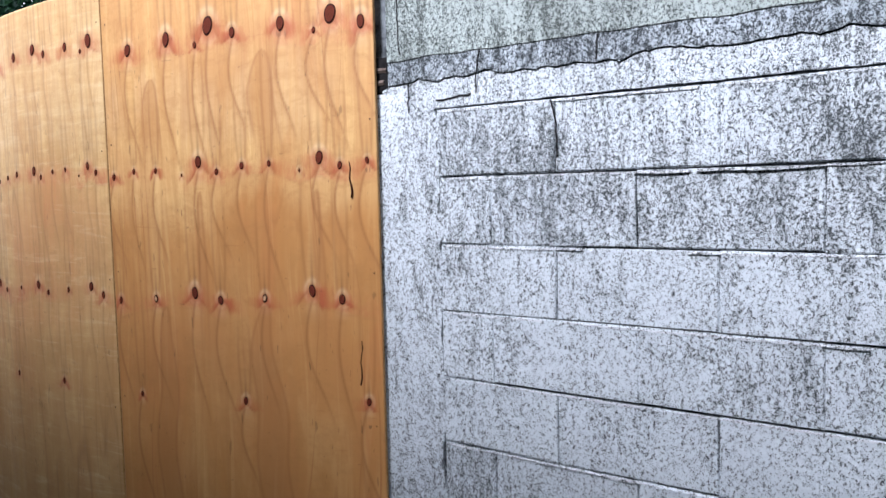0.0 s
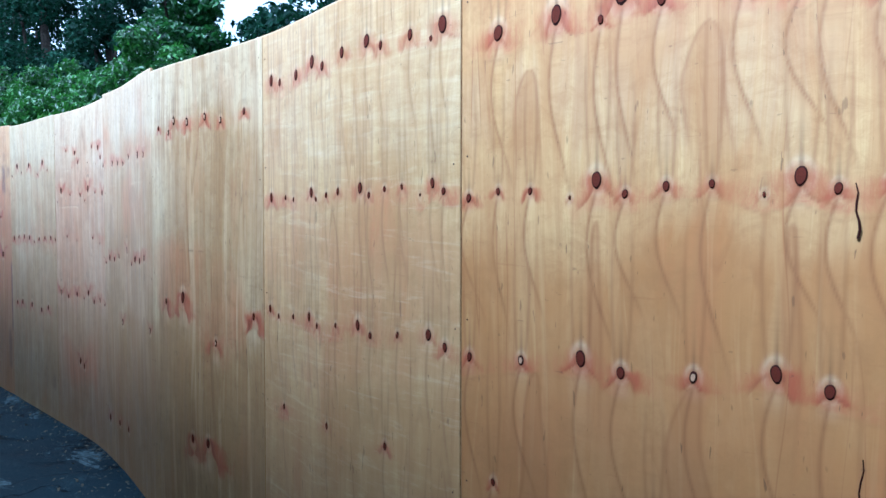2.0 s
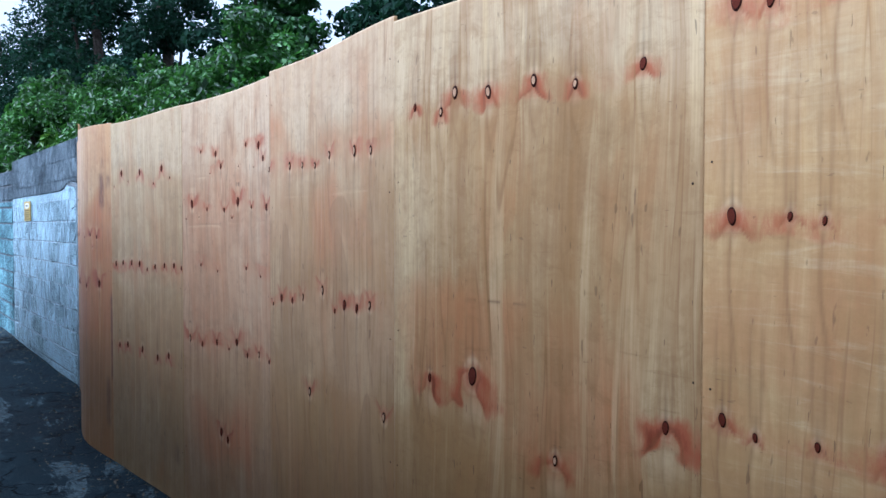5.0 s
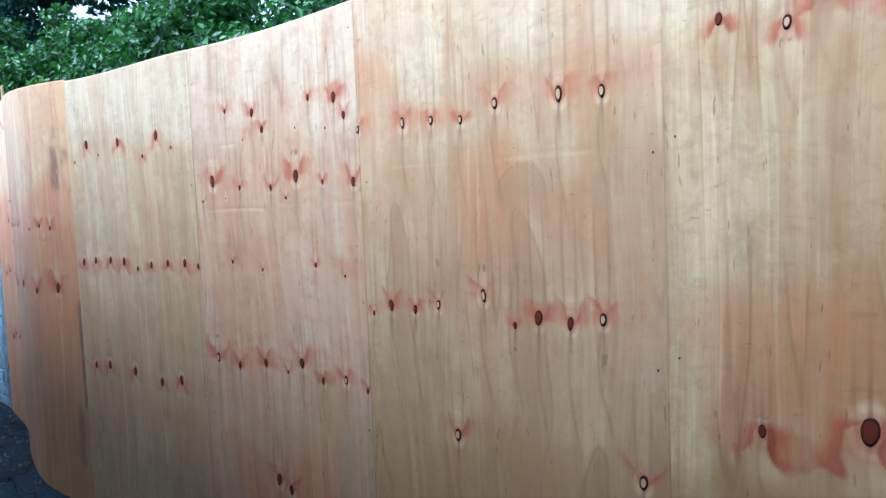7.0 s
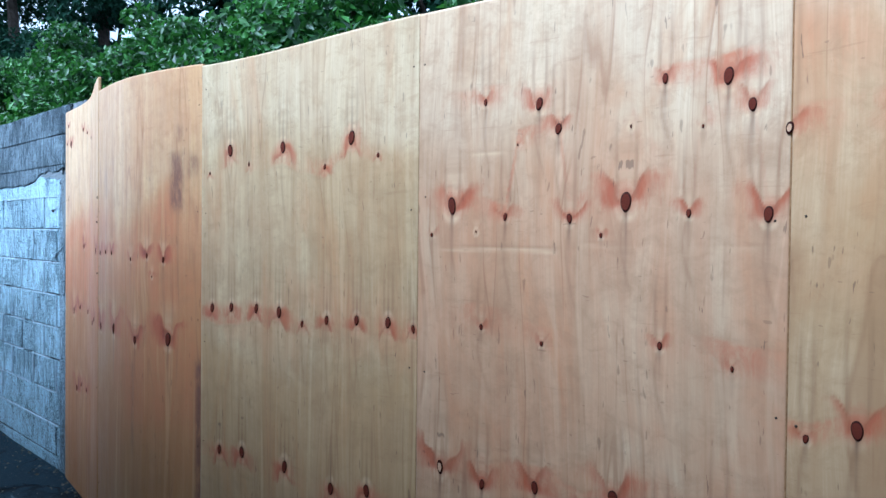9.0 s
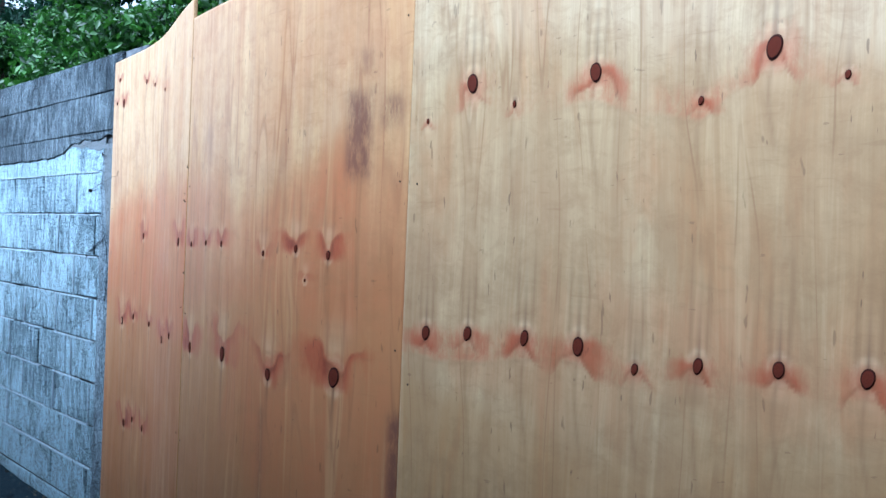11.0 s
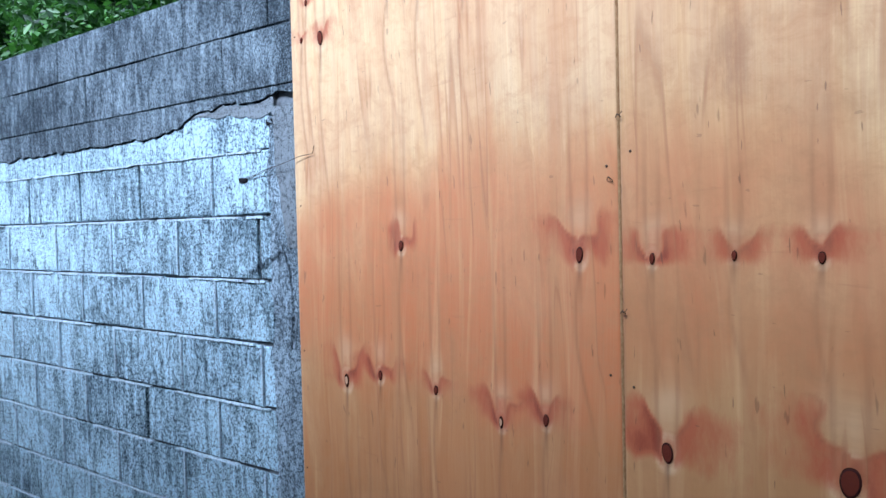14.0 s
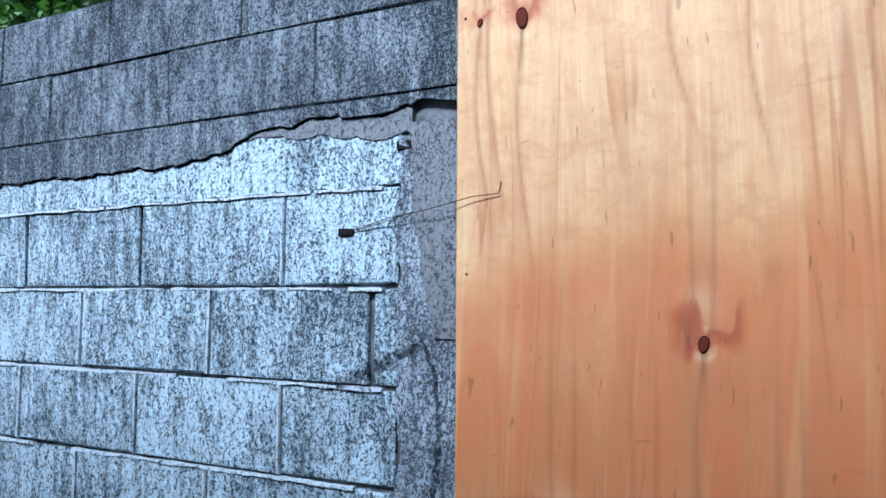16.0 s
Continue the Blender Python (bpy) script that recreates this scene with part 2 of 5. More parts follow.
def ground_material():
    m = Mat("worn_asphalt", rough=0.9, spec=0.12)
    at = m.place()
    big = m.noise(at, 0.7, 5, 0.65, 0.4)
    mid = m.noise(m.scaled(at, 3.0, 5.0, 3.0), 1.0, 6, 0.75)
    grit = m.noise(at, 160, 3, 0.7)
    base = m.mix(m.span(big, 0.35, 0.65), (0.008, 0.019, 0.028), (0.023, 0.044, 0.058))
    base = m.mix(m.span(mid, 0.56, 0.68, 0.0, 0.6), base, (0.052, 0.092, 0.115))
    # dry cement dust lies in crisp-edged patches
    dust = m.noise(m.scaled(at, 0.9, 2.4, 2.0, (3.0, 1.0, 0.0)), 1.0, 7, 0.72, 0.5)
    crumb = m.span(m.noise(at, 28, 5, 0.8), 0.35, 0.62)
    dust = m.math("MULTIPLY", m.span(dust, 0.57, 0.60, 0.0, 0.85), crumb)
    base = m.mix(dust, base, (0.20, 0.27, 0.30))
    base = m.mix(m.span(grit, 0.3, 0.8, 0.0, 0.5), base, (0.010, 0.010, 0.012))
    base = m.mix(m.span(m.noise(at, 75, 2, 0.5), 0.70, 0.74, 0.0, 0.7), base, (0.16, 0.15, 0.13))
    wob = m.node("ShaderNodeVectorMath", i0=at, i1=m.node("ShaderNodeTexNoise", Vector=at, Scale=2.5, Detail=4.0).outputs["Color"])
    crack = 0.0
    for scale, wide in ((0.5, 0.026), (1.3, 0.018)):
        cells = m.node("ShaderNodeTexVoronoi", Vector=wob.outputs[0], Scale=scale)
        cells.feature = "DISTANCE_TO_EDGE"
        line = m.span(cells.outputs["Distance"], wide * 0.3, wide, 1.0, 0.0)
        line = m.math("MULTIPLY", line, m.span(m.noise(at, 0.9 * scale + 0.4, 4, 0.7), 0.44, 0.54), True)
        crack = m.math("MAXIMUM", crack, line)
    base = m.mix(crack, base, (0.002, 0.003, 0.005))
    m.colour(base)
    m.put(m.p.inputs["Roughness"], m.span(big, 0.3, 0.7, 0.75, 0.95))
    return m.bump(m.math("SUBTRACT", m.math("ADD", grit, m.math("MULTIPLY", mid, 1.5)), m.math("MULTIPLY", crack, 2.0)), 0.5, 0.01).m


M_WHITE = paint_material("weathered_white_paint", (0.65, 0.86, 0.965), (0.024, 0.042, 0.060), 0.585, 1.6, 0.62, 1.0)
M_LONG = paint_material("streaked_white_paint", (0.37, 0.66, 0.74), (0.018, 0.038, 0.050), 0.515, 1.5, 0.85, 0.45)
M_GREY = paint_material("mildewed_grey_paint", (0.46, 0.555, 0.62), (0.022, 0.031, 0.040), 0.48, 1.5, 0.65, 1.4)
M_PALE = paint_material("pale_plaster", (0.54, 0.66, 0.75), (0.05, 0.066, 0.08), 0.50, 1.2, 0.6)
M_JOINT = simple_material("dark_mortar", (0.010, 0.012, 0.015), (0.22, 0.24, 0.26), 20, 0.95, 0.1)
M_UPRIGHT = paint_material("mortar_ridge_paint", (0.72, 0.86, 0.95), (0.05, 0.07, 0.09), 0.66, 1.0, 0.35, 1.0)
M_PATCH = paint_material("grey_cement_patch", (0.27, 0.30, 0.32), (0.06, 0.068, 0.075), 0.58, 0.7, 0.5)
# near-black that stands for the shade inside holes and cracks
M_HOLE = simple_material("hole_shade_black", (0.006, 0.006, 0.007), (0.024, 0.022, 0.022), 50, 0.95, 0.05)
def smear_material():
    m = Mat("black_smear", rough=0.85, spec=0.1)
    m.colour((0.02, 0.025, 0.032))
    gap = m.node("ShaderNodeBsdfTransparent")
    hold = m.span(m.noise(m.place(), 70, 5, 0.75), 0.40, 0.60, 0.15, 0.85)
    both = m.node("ShaderNodeMixShader", i0=hold, i1=gap.outputs[0], i2=m.p.outputs[0])
    m.t.links.new(both.outputs[0], m.t.nodes["Material Output"].inputs["Surface"])
    return m.m


M_SMEAR = smear_material()
M_WIRE = simple_material("dark_wire", (0.03, 0.025, 0.02), (0.10, 0.06, 0.04), 90, 0.6, 0.4, 0.7)
M_KNOT = simple_material("dark_red_knot", (0.052, 0.011, 0.006), (0.135, 0.026, 0.012), 70, 0.75, 0.1)
M_KNOT_RIM = simple_material("black_knot_bark", (0.014, 0.006, 0.004), (0.05, 0.012, 0.008), 90, 0.8, 0.1)
M_KNOT_PALE = simple_material("pale_knot_heart", (0.34, 0.17, 0.085), (0.52, 0.33, 0.19), 70, 0.5, 0.4)
M_EDGE = simple_material("plywood_edge", (0.28, 0.15, 0.06), (0.50, 0.32, 0.16), 80, 0.8, 0.2)
M_SEAM_BACKING = simple_material("red_brown_backing", (0.10, 0.022, 0.010), (0.20, 0.05, 0.022), 40, 0.8, 0.2)
M_STEM = simple_material("brown_bark", (0.020, 0.015, 0.011), (0.055, 0.042, 0.033), 18, 0.9, 0.2, relief=0.6)
M_HEDGE = leaf_material("bright_leaves", (0.002, 0.010, 0.004), (0.082, 0.225, 0.036))
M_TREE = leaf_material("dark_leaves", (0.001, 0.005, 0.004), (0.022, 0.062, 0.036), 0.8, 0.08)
M_MID = leaf_material("mid_green_leaves", (0.002, 0.010, 0.005), (0.055, 0.16, 0.036))
M_LIME = leaf_material("yellow_green_leaves", (0.035, 0.10, 0.014), (0.13, 0.26, 0.035))
M_DRY = simple_material("dry_leaves", (0.06, 0.05, 0.035), (0.20, 0.18, 0.14), 30, 0.9, 0.1)
M_YELLOW = simple_material("yellow_enamel", (0.40, 0.26, 0.03), (0.52, 0.36, 0.06), 25, 0.45, 0.4, relief=0.05)
M_INK = simple_material("dark_print", (0.03, 0.03, 0.02), (0.07, 0.06, 0.03), 60, 0.6, 0.2, relief=0.02)
M_OVAL = simple_material("white_print", (0.70, 0.70, 0.68), (0.78, 0.78, 0.76), 40, 0.5, 0.3, relief=0.02)
M_LINE = simple_material("worn_white_paint_line", (0.22, 0.23, 0.24), (0.42, 0.43, 0.43), 14, 0.85, 0.2)
M_GROUND = ground_material()
M_SHADE_WALL = simple_material("shade_wall_grey", (0.06, 0.058, 0.052), (0.10, 0.095, 0.085), 1.5, 0.95, 0.1)
M_GRASS = leaf_material("grass_blades", (0.03, 0.09, 0.015), (0.10, 0.22, 0.04))


# ---- mesh helpers ----
def mesh(name, verts, faces, *materials):
    me = bpy.data.meshes.new(name)
    me.from_pydata([tuple(v) for v in verts], [], [tuple(f) for f in faces])
    for mat in materials:
        me.materials.append(mat)
    me.update()
    return me


def part(name, data, parent, label=""):
    """Links a mesh as one object under a thing or part."""
    ob = new(name, data)
    ob.parent = parent
    return tagged(ob, label)


def box_mesh(name, lo, hi, mat, bevel=0.0, jitter=0.0):
    bm = bmesh.new()
    bmesh.ops.create_cube(bm, size=1)
    for v in bm.verts:
        v.co = [lo[i] if v.co[i] < 0 else hi[i] for i in range(3)]
    if bevel:
        bmesh.ops.bevel(bm, geom=bm.edges[:], offset=bevel, segments=1, affect="EDGES")
    if jitter:
        for v in bm.verts:
            v.co += Vector([random.uniform(-jitter, jitter) for _ in range(3)])
    me = bpy.data.meshes.new(name)
    bm.to_mesh(me)
    bm.free()
    me.materials.append(mat)
    return me


def tube(points, radius, sides=6, taper=None):
    """Verts and faces of a tube along points; taper: the radius at the end."""
    pts = [Vector(p) for p in points]
    verts, faces = [], []
    for i, p in enumerate(pts):
        d = (pts[min(i + 1, len(pts) - 1)] - pts[max(i - 1, 0)]).normalized()
        a = d.orthogonal().normalized()
        b = d.cross(a)
        r = radius if taper is None else radius + (taper - radius) * i / (len(pts) - 1)
        for k in range(sides):
            w = 2 * math.pi * k / sides
            verts.append(p + r * (math.cos(w) * a + math.sin(w) * b))
    for i in range(len(pts) - 1):
        for k in range(sides):
            q = (k + 1) % sides
            faces.append((i * sides + k, i * sides + q, (i + 1) * sides + q, (i + 1) * sides + k))
    return verts, faces


def empty(name, at=(0, 0, 0)):
    ob = new(name)
    ob.location = at
    ob.empty_display_size = 0.2
    return ob


# ---- ground: one sheet, rising gently along the wall ----
def ground_z(x, y):
    far = max(0.0, -x - 6.0)
    return 0.09 + 0.016 * min(far, 40.0) + 0.010 * noise.noise((x * 1.3, y * 1.3, 0.0)) * (1 if abs(x) < 40 and abs(y) < 20 else 0)


def build_ground():
    xs = sorted(set([-400, -200, -100, -70, -50, -40] + [round(-34 + 0.4 * i, 2) for i in range(104)] + [12, 20, 40, 100, 300]))
    ys = sorted(set([-300, -100, -40, -20, -12, -8] + [round(-6 + 0.25 * i, 2) for i in range(26)] + [0.9, 2, 5, 12, 30, 100, 300]))
    verts = [(x, y, ground_z(x, y)) for x in xs for y in ys]
    n = len(ys)
    faces = [(i * n + j, (i + 1) * n + j, (i + 1) * n + j + 1, i * n + j + 1) for i in range(len(xs) - 1) for j in range(n - 1)]
    me = mesh("ground", verts, faces, M_GROUND)
    me.shade_smooth()
    tagged(new("ground", me), "dark cracked asphalt pavement strewn with dust and dry leaves", "pavement", kind="structure")
    # worn line across the pavement far along the wall
    v = [(-18.5, -1.9, 0), (-17.2, -0.25, 0), (-16.8, -0.25, 0), (-18.0, -1.9, 0)]
    v = [(x, y, ground_z(x, y) + 0.014) for x, y, _ in v]
    tagged(new("pavement_line", mesh("pavement_line", v, [(0, 3, 2, 1)], M_LINE)), "worn pale line painted across dark asphalt", "road marking", kind="structure")


build_ground()


# ---- the plan of the hoarding: bent sheets standing in front of the wall ----
PLAN = [(0.14, -0.004), (-0.5, -0.178), (-1.4, -0.265), (-2.1, -0.225), (-2.9, -0.285), (-3.9, -0.21), (-4.5, -0.185),
        (-5.2, -0.235), (-6.1, -0.295), (-6.9, -0.352), (-7.4, -0.258), (-8.0, -0.09), (-8.58, -0.012)]
PX = np.array([p[0] for p in PLAN][::-1])
PY = np.array([p[1] for p in PLAN][::-1])
PM = np.gradient(PY, PX)


def plan(x):
    x = np.asarray(x, float)
    i = np.clip(np.searchsorted(PX, x) - 1, 0, len(PX) - 2)
    h = PX[i + 1] - PX[i]
    s = np.clip((x - PX[i]) / h, -0.2, 1.2)
    return (2 * s**3 - 3 * s**2 + 1) * PY[i] + (s**3 - 2 * s**2 + s) * h * PM[i] + (-2 * s**3 + 3 * s**2) * PY[i + 1] + (s**3 - s**2) * h * PM[i + 1]


# number: right edge, left edge, top at right, top at left, which way the red flares run, proud by
SHEETS = {
    8: (0.089, -0.900, 2.180, 2.180, -0.8, 0.000),
    7: (-0.903, -2.066, 2.176, 2.172, -0.7, 0.002),
    6: (-2.066, -3.140, 2.168, 2.180, -1.0, 0.004),
    5: (-3.1405, -4.233, 2.196, 2.204, 0.7, 0.003),
    4: (-4.2365, -5.2085, 2.184, 2.178, 0.8, 0.002),
    3: (-5.209, -6.282, 2.176, 2.184, -0.8, 0.003),
    2: (-6.283, -7.408, 2.188, 2.236, 1.0, 0.002),
    1: (-7.4140, -8.566, 2.300, 2.278, 1.0, 0.003),
}
KNOTS = {n: [] for n in SHEETS}


def knot_row(sheet, row):
    KNOTS[sheet] += row


# along, height, length of each knot; a minus marks an open ring with a pale heart
knot_row(8, [(-0.039, 1.995, 0.067), (0.052, 1.965, 0.049), (-0.195, 1.983, 0.052), (-0.091, 1.954, 0.023), (-0.357, 1.973, 0.039), (-0.443, 2.002, 0.070), (-0.495, 1.949, 0.026), (-0.609, 1.978, 0.057), (-0.779, 1.962, 0.048)])
knot_row(8, [(-0.875, 1.560, 0.028), (-0.777, 1.575, 0.023), (-0.679, 1.574, 0.023), (-0.569, 1.557, 0.013), (-0.501, 1.596, 0.046), (-0.433, 1.564, 0.024), (-0.342, 1.579, 0.027), (-0.249, 1.582, 0.023), (-0.151, 1.559, 0.014), (-0.087, 1.594, 0.047), (-0.024, 1.569, 0.028), (0.059, 1.580, 0.024)])
knot_row(8, [(-0.871, 1.152, 0.031), (-0.703, 1.165, -0.030), (-0.537, 1.190, 0.047), (-0.438, 1.170, 0.034), (-0.280, 1.181, -0.032), (-0.123, 1.207, 0.045), (-0.030, 1.184, 0.036)])
knot_row(8, [(-0.789, 0.845, 0.024), (-0.361, 0.862, 0.031), (0.043, 0.888, 0.029)])
knot_row(7, [(-1.993, 2.000, 0.052), (-1.918, 1.983, 0.035), (-1.776, 1.990, 0.045), (-1.645, 2.014, 0.054), (-1.570, 1.989, 0.038), (-1.441, 2.012, 0.043), (-1.305, 2.024, 0.048), (-1.235, 2.001, 0.034), (-1.101, 2.009, 0.039), (-1.015, 1.985, 0.020), (-0.970, 2.015, 0.057)])
knot_row(7, [(-1.999, 1.577, 0.044), (-1.872, 1.575, 0.023), (-1.803, 1.567, 0.022), (-1.655, 1.589, 0.042), (-1.620, 1.566, 0.021), (-1.545, 1.578, 0.024), (-1.468, 1.588, 0.030), (-1.341, 1.596, 0.041), (-1.295, 1.573, 0.025), (-1.217, 1.590, 0.021), (-1.137, 1.595, 0.021), (-1.058, 1.571, 0.011), (-1.008, 1.602, 0.034), (-0.965, 1.579, 0.025)])
knot_row(7, [(-2.016, 1.168, 0.036), (-1.941, 1.148, 0.024), (-1.811, 1.160, 0.023), (-1.678, 1.174, 0.040), (-1.617, 1.151, 0.025), (-1.486, 1.167, 0.020), (-1.356, 1.183, 0.039), (-1.290, 1.159, 0.025), (-1.158, 1.176, 0.024), (-1.024, 1.192, 0.038), (-0.959, 1.166, 0.031)])
knot_row(7, [(-1.898, 0.827, 0.028), (-1.549, 0.834, 0.028), (-1.217, 0.844, 0.029)])
knot_row(6, [(-3.016, 1.905, 0.029), (-2.886, 1.877, -0.033), (-2.824, 1.924, -0.045), (-2.692, 1.909, -0.046), (-2.535, 1.918, -0.040), (-2.407, 1.893, -0.032)])
knot_row(6, [(-2.219, 1.912, 0.035)])
knot_row(6, [(-2.940, 1.119, 0.032), (-2.751, 1.152, 0.063)])
knot_row(6, [(-2.463, 0.984, -0.034), (-2.154, 1.124, 0.037)])
knot_row(6, [(-2.670, 0.545, 0.045), (-2.536, 0.551, 0.048)])
knot_row(5, [(-4.238, 1.796, -0.029), (-4.018, 1.797, -0.041), (-3.892, 1.793, -0.031), (-3.772, 1.784, -0.030), (-3.638, 1.813, -0.036), (-3.422, 1.811, -0.048), (-3.296, 1.803, -0.037)])
knot_row(5, [(-4.198, 1.230, 0.020), (-4.109, 1.262, 0.042), (-3.996, 1.259, 0.032), (-3.892, 1.281, -0.034), (-3.706, 1.321, -0.044), (-3.592, 1.254, 0.024), (-3.509, 1.282, 0.046), (-3.406, 1.279, 0.041), (-3.308, 1.298, -0.037)])
knot_row(5, [(-3.831, 0.922, -0.044), (-3.209, 0.950, -0.042)])
knot_row(5, [(-4.151, 0.326, 0.058), (-3.929, 0.340, 0.038), (-3.729, 0.349, 0.042)])
knot_row(4, [(-4.983, 1.922, 0.022), (-4.823, 1.903, 0.037), (-4.769, 1.840, 0.031), (-4.501, 1.922, 0.027), (-4.361, 1.909, 0.042), (-4.311, 1.848, 0.032), (-4.884, 1.811, 0.008), (-4.581, 1.830, 0.010), (-4.414, 1.816, 0.009)])
knot_row(4, [(-5.089, 1.667, 0.056), (-4.919, 1.638, 0.024), (-4.736, 1.633, 0.028), (-4.591, 1.668, 0.053), (-4.443, 1.642, 0.021), (-4.276, 1.638, 0.038), (-5.159, 1.592, 0.014), (-5.009, 1.601, 0.008), (-4.653, 1.595, 0.015)])
knot_row(4, [(-4.990, 1.363, 0.019), (-4.809, 1.339, 0.016), (-4.505, 1.365, 0.022), (-4.344, 1.337, 0.014)])
knot_row(4, [(-5.121, 0.985, -0.046), (-4.982, 0.969, 0.033), (-4.823, 0.995, 0.039), (-4.695, 0.977, 0.017), (-4.613, 1.018, 0.043), (-4.497, 0.971, 0.032), (-4.368, 0.992, -0.037), (-4.253, 0.975, 0.024)])
knot_row(4, [(-4.783, 0.567, 0.054), (-4.715, 0.541, 0.044)])
knot_row(3, [(-6.231, 1.799, 0.016), (-6.110, 1.873, 0.051), (-5.998, 1.820, 0.019), (-5.811, 1.865, 0.046), (-5.601, 1.793, 0.020), (-5.480, 1.871, 0.051), (-5.367, 1.814, 0.018)])
knot_row(3, [(-6.214, 1.326, 0.040), (-6.098, 1.336, 0.039), (-5.951, 1.342, 0.041), (-5.826, 1.339, 0.046), (-5.706, 1.311, 0.027), (-5.587, 1.332, 0.036), (-5.452, 1.343, 0.035), (-5.321, 1.347, 0.039), (-5.223, 1.337, 0.029)])
knot_row(3, [(-6.167, 0.833, 0.041), (-6.031, 0.849, 0.047), (-5.792, 0.848, 0.051), (-5.563, 0.829, 0.045), (-5.404, 0.858, 0.046)])
knot_row(2, [(-7.344, 1.492, 0.025), (-7.191, 1.500, 0.020), (-7.056, 1.499, 0.022), (-6.796, 1.481, 0.020), (-6.653, 1.498, 0.026), (-6.531, 1.486, 0.029)])
knot_row(2, [(-7.319, 1.160, 0.044), (-7.020, 1.180, 0.055), (-6.754, 1.160, 0.040), (-6.496, 1.188, 0.062), (-6.613, 1.419, 0.011)])
knot_row(1, [(-8.106, 1.508, 0.033), (-7.508, 1.496, 0.038)])
knot_row(1, [(-8.347, 1.138, -0.045), (-8.203, 1.169, 0.032), (-7.984, 1.161, 0.029), (-7.749, 1.129, -0.033), (-7.608, 1.161, 0.031)])
knot_row(1, [(-8.425, 2.085, 0.050), (-8.488, 2.195, 0.024), (-8.515, 2.094, 0.021), (-8.137, 2.142, 0.027), (-8.019, 2.114, 0.020), (-7.852, 2.070, 0.019)])
knot_row(1, [(-8.281, 0.709, 0.041), (-8.174, 0.744, 0.031), (-8.033, 0.736, 0.034)])

VENEER = {
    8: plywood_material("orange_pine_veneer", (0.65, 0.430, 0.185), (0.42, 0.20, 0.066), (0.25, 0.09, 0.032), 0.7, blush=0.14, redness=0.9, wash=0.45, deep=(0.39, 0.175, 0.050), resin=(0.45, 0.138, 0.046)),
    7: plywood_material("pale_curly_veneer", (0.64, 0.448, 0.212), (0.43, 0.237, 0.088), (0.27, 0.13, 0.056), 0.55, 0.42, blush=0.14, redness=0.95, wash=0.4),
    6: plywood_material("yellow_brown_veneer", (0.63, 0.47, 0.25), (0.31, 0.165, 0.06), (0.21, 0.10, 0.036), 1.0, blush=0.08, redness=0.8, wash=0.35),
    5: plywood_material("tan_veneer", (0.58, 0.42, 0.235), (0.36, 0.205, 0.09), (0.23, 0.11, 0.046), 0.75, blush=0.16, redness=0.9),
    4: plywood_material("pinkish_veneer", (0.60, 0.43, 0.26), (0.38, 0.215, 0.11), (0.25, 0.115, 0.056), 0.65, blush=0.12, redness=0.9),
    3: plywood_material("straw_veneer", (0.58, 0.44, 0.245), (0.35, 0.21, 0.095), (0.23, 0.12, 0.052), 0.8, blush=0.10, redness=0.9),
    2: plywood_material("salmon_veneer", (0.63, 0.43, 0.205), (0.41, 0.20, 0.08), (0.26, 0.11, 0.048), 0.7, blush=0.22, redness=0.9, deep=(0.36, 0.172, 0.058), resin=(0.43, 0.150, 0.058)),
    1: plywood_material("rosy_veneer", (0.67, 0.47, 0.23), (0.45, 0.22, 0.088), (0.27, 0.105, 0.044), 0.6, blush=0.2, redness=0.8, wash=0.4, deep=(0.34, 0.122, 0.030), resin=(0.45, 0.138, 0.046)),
}
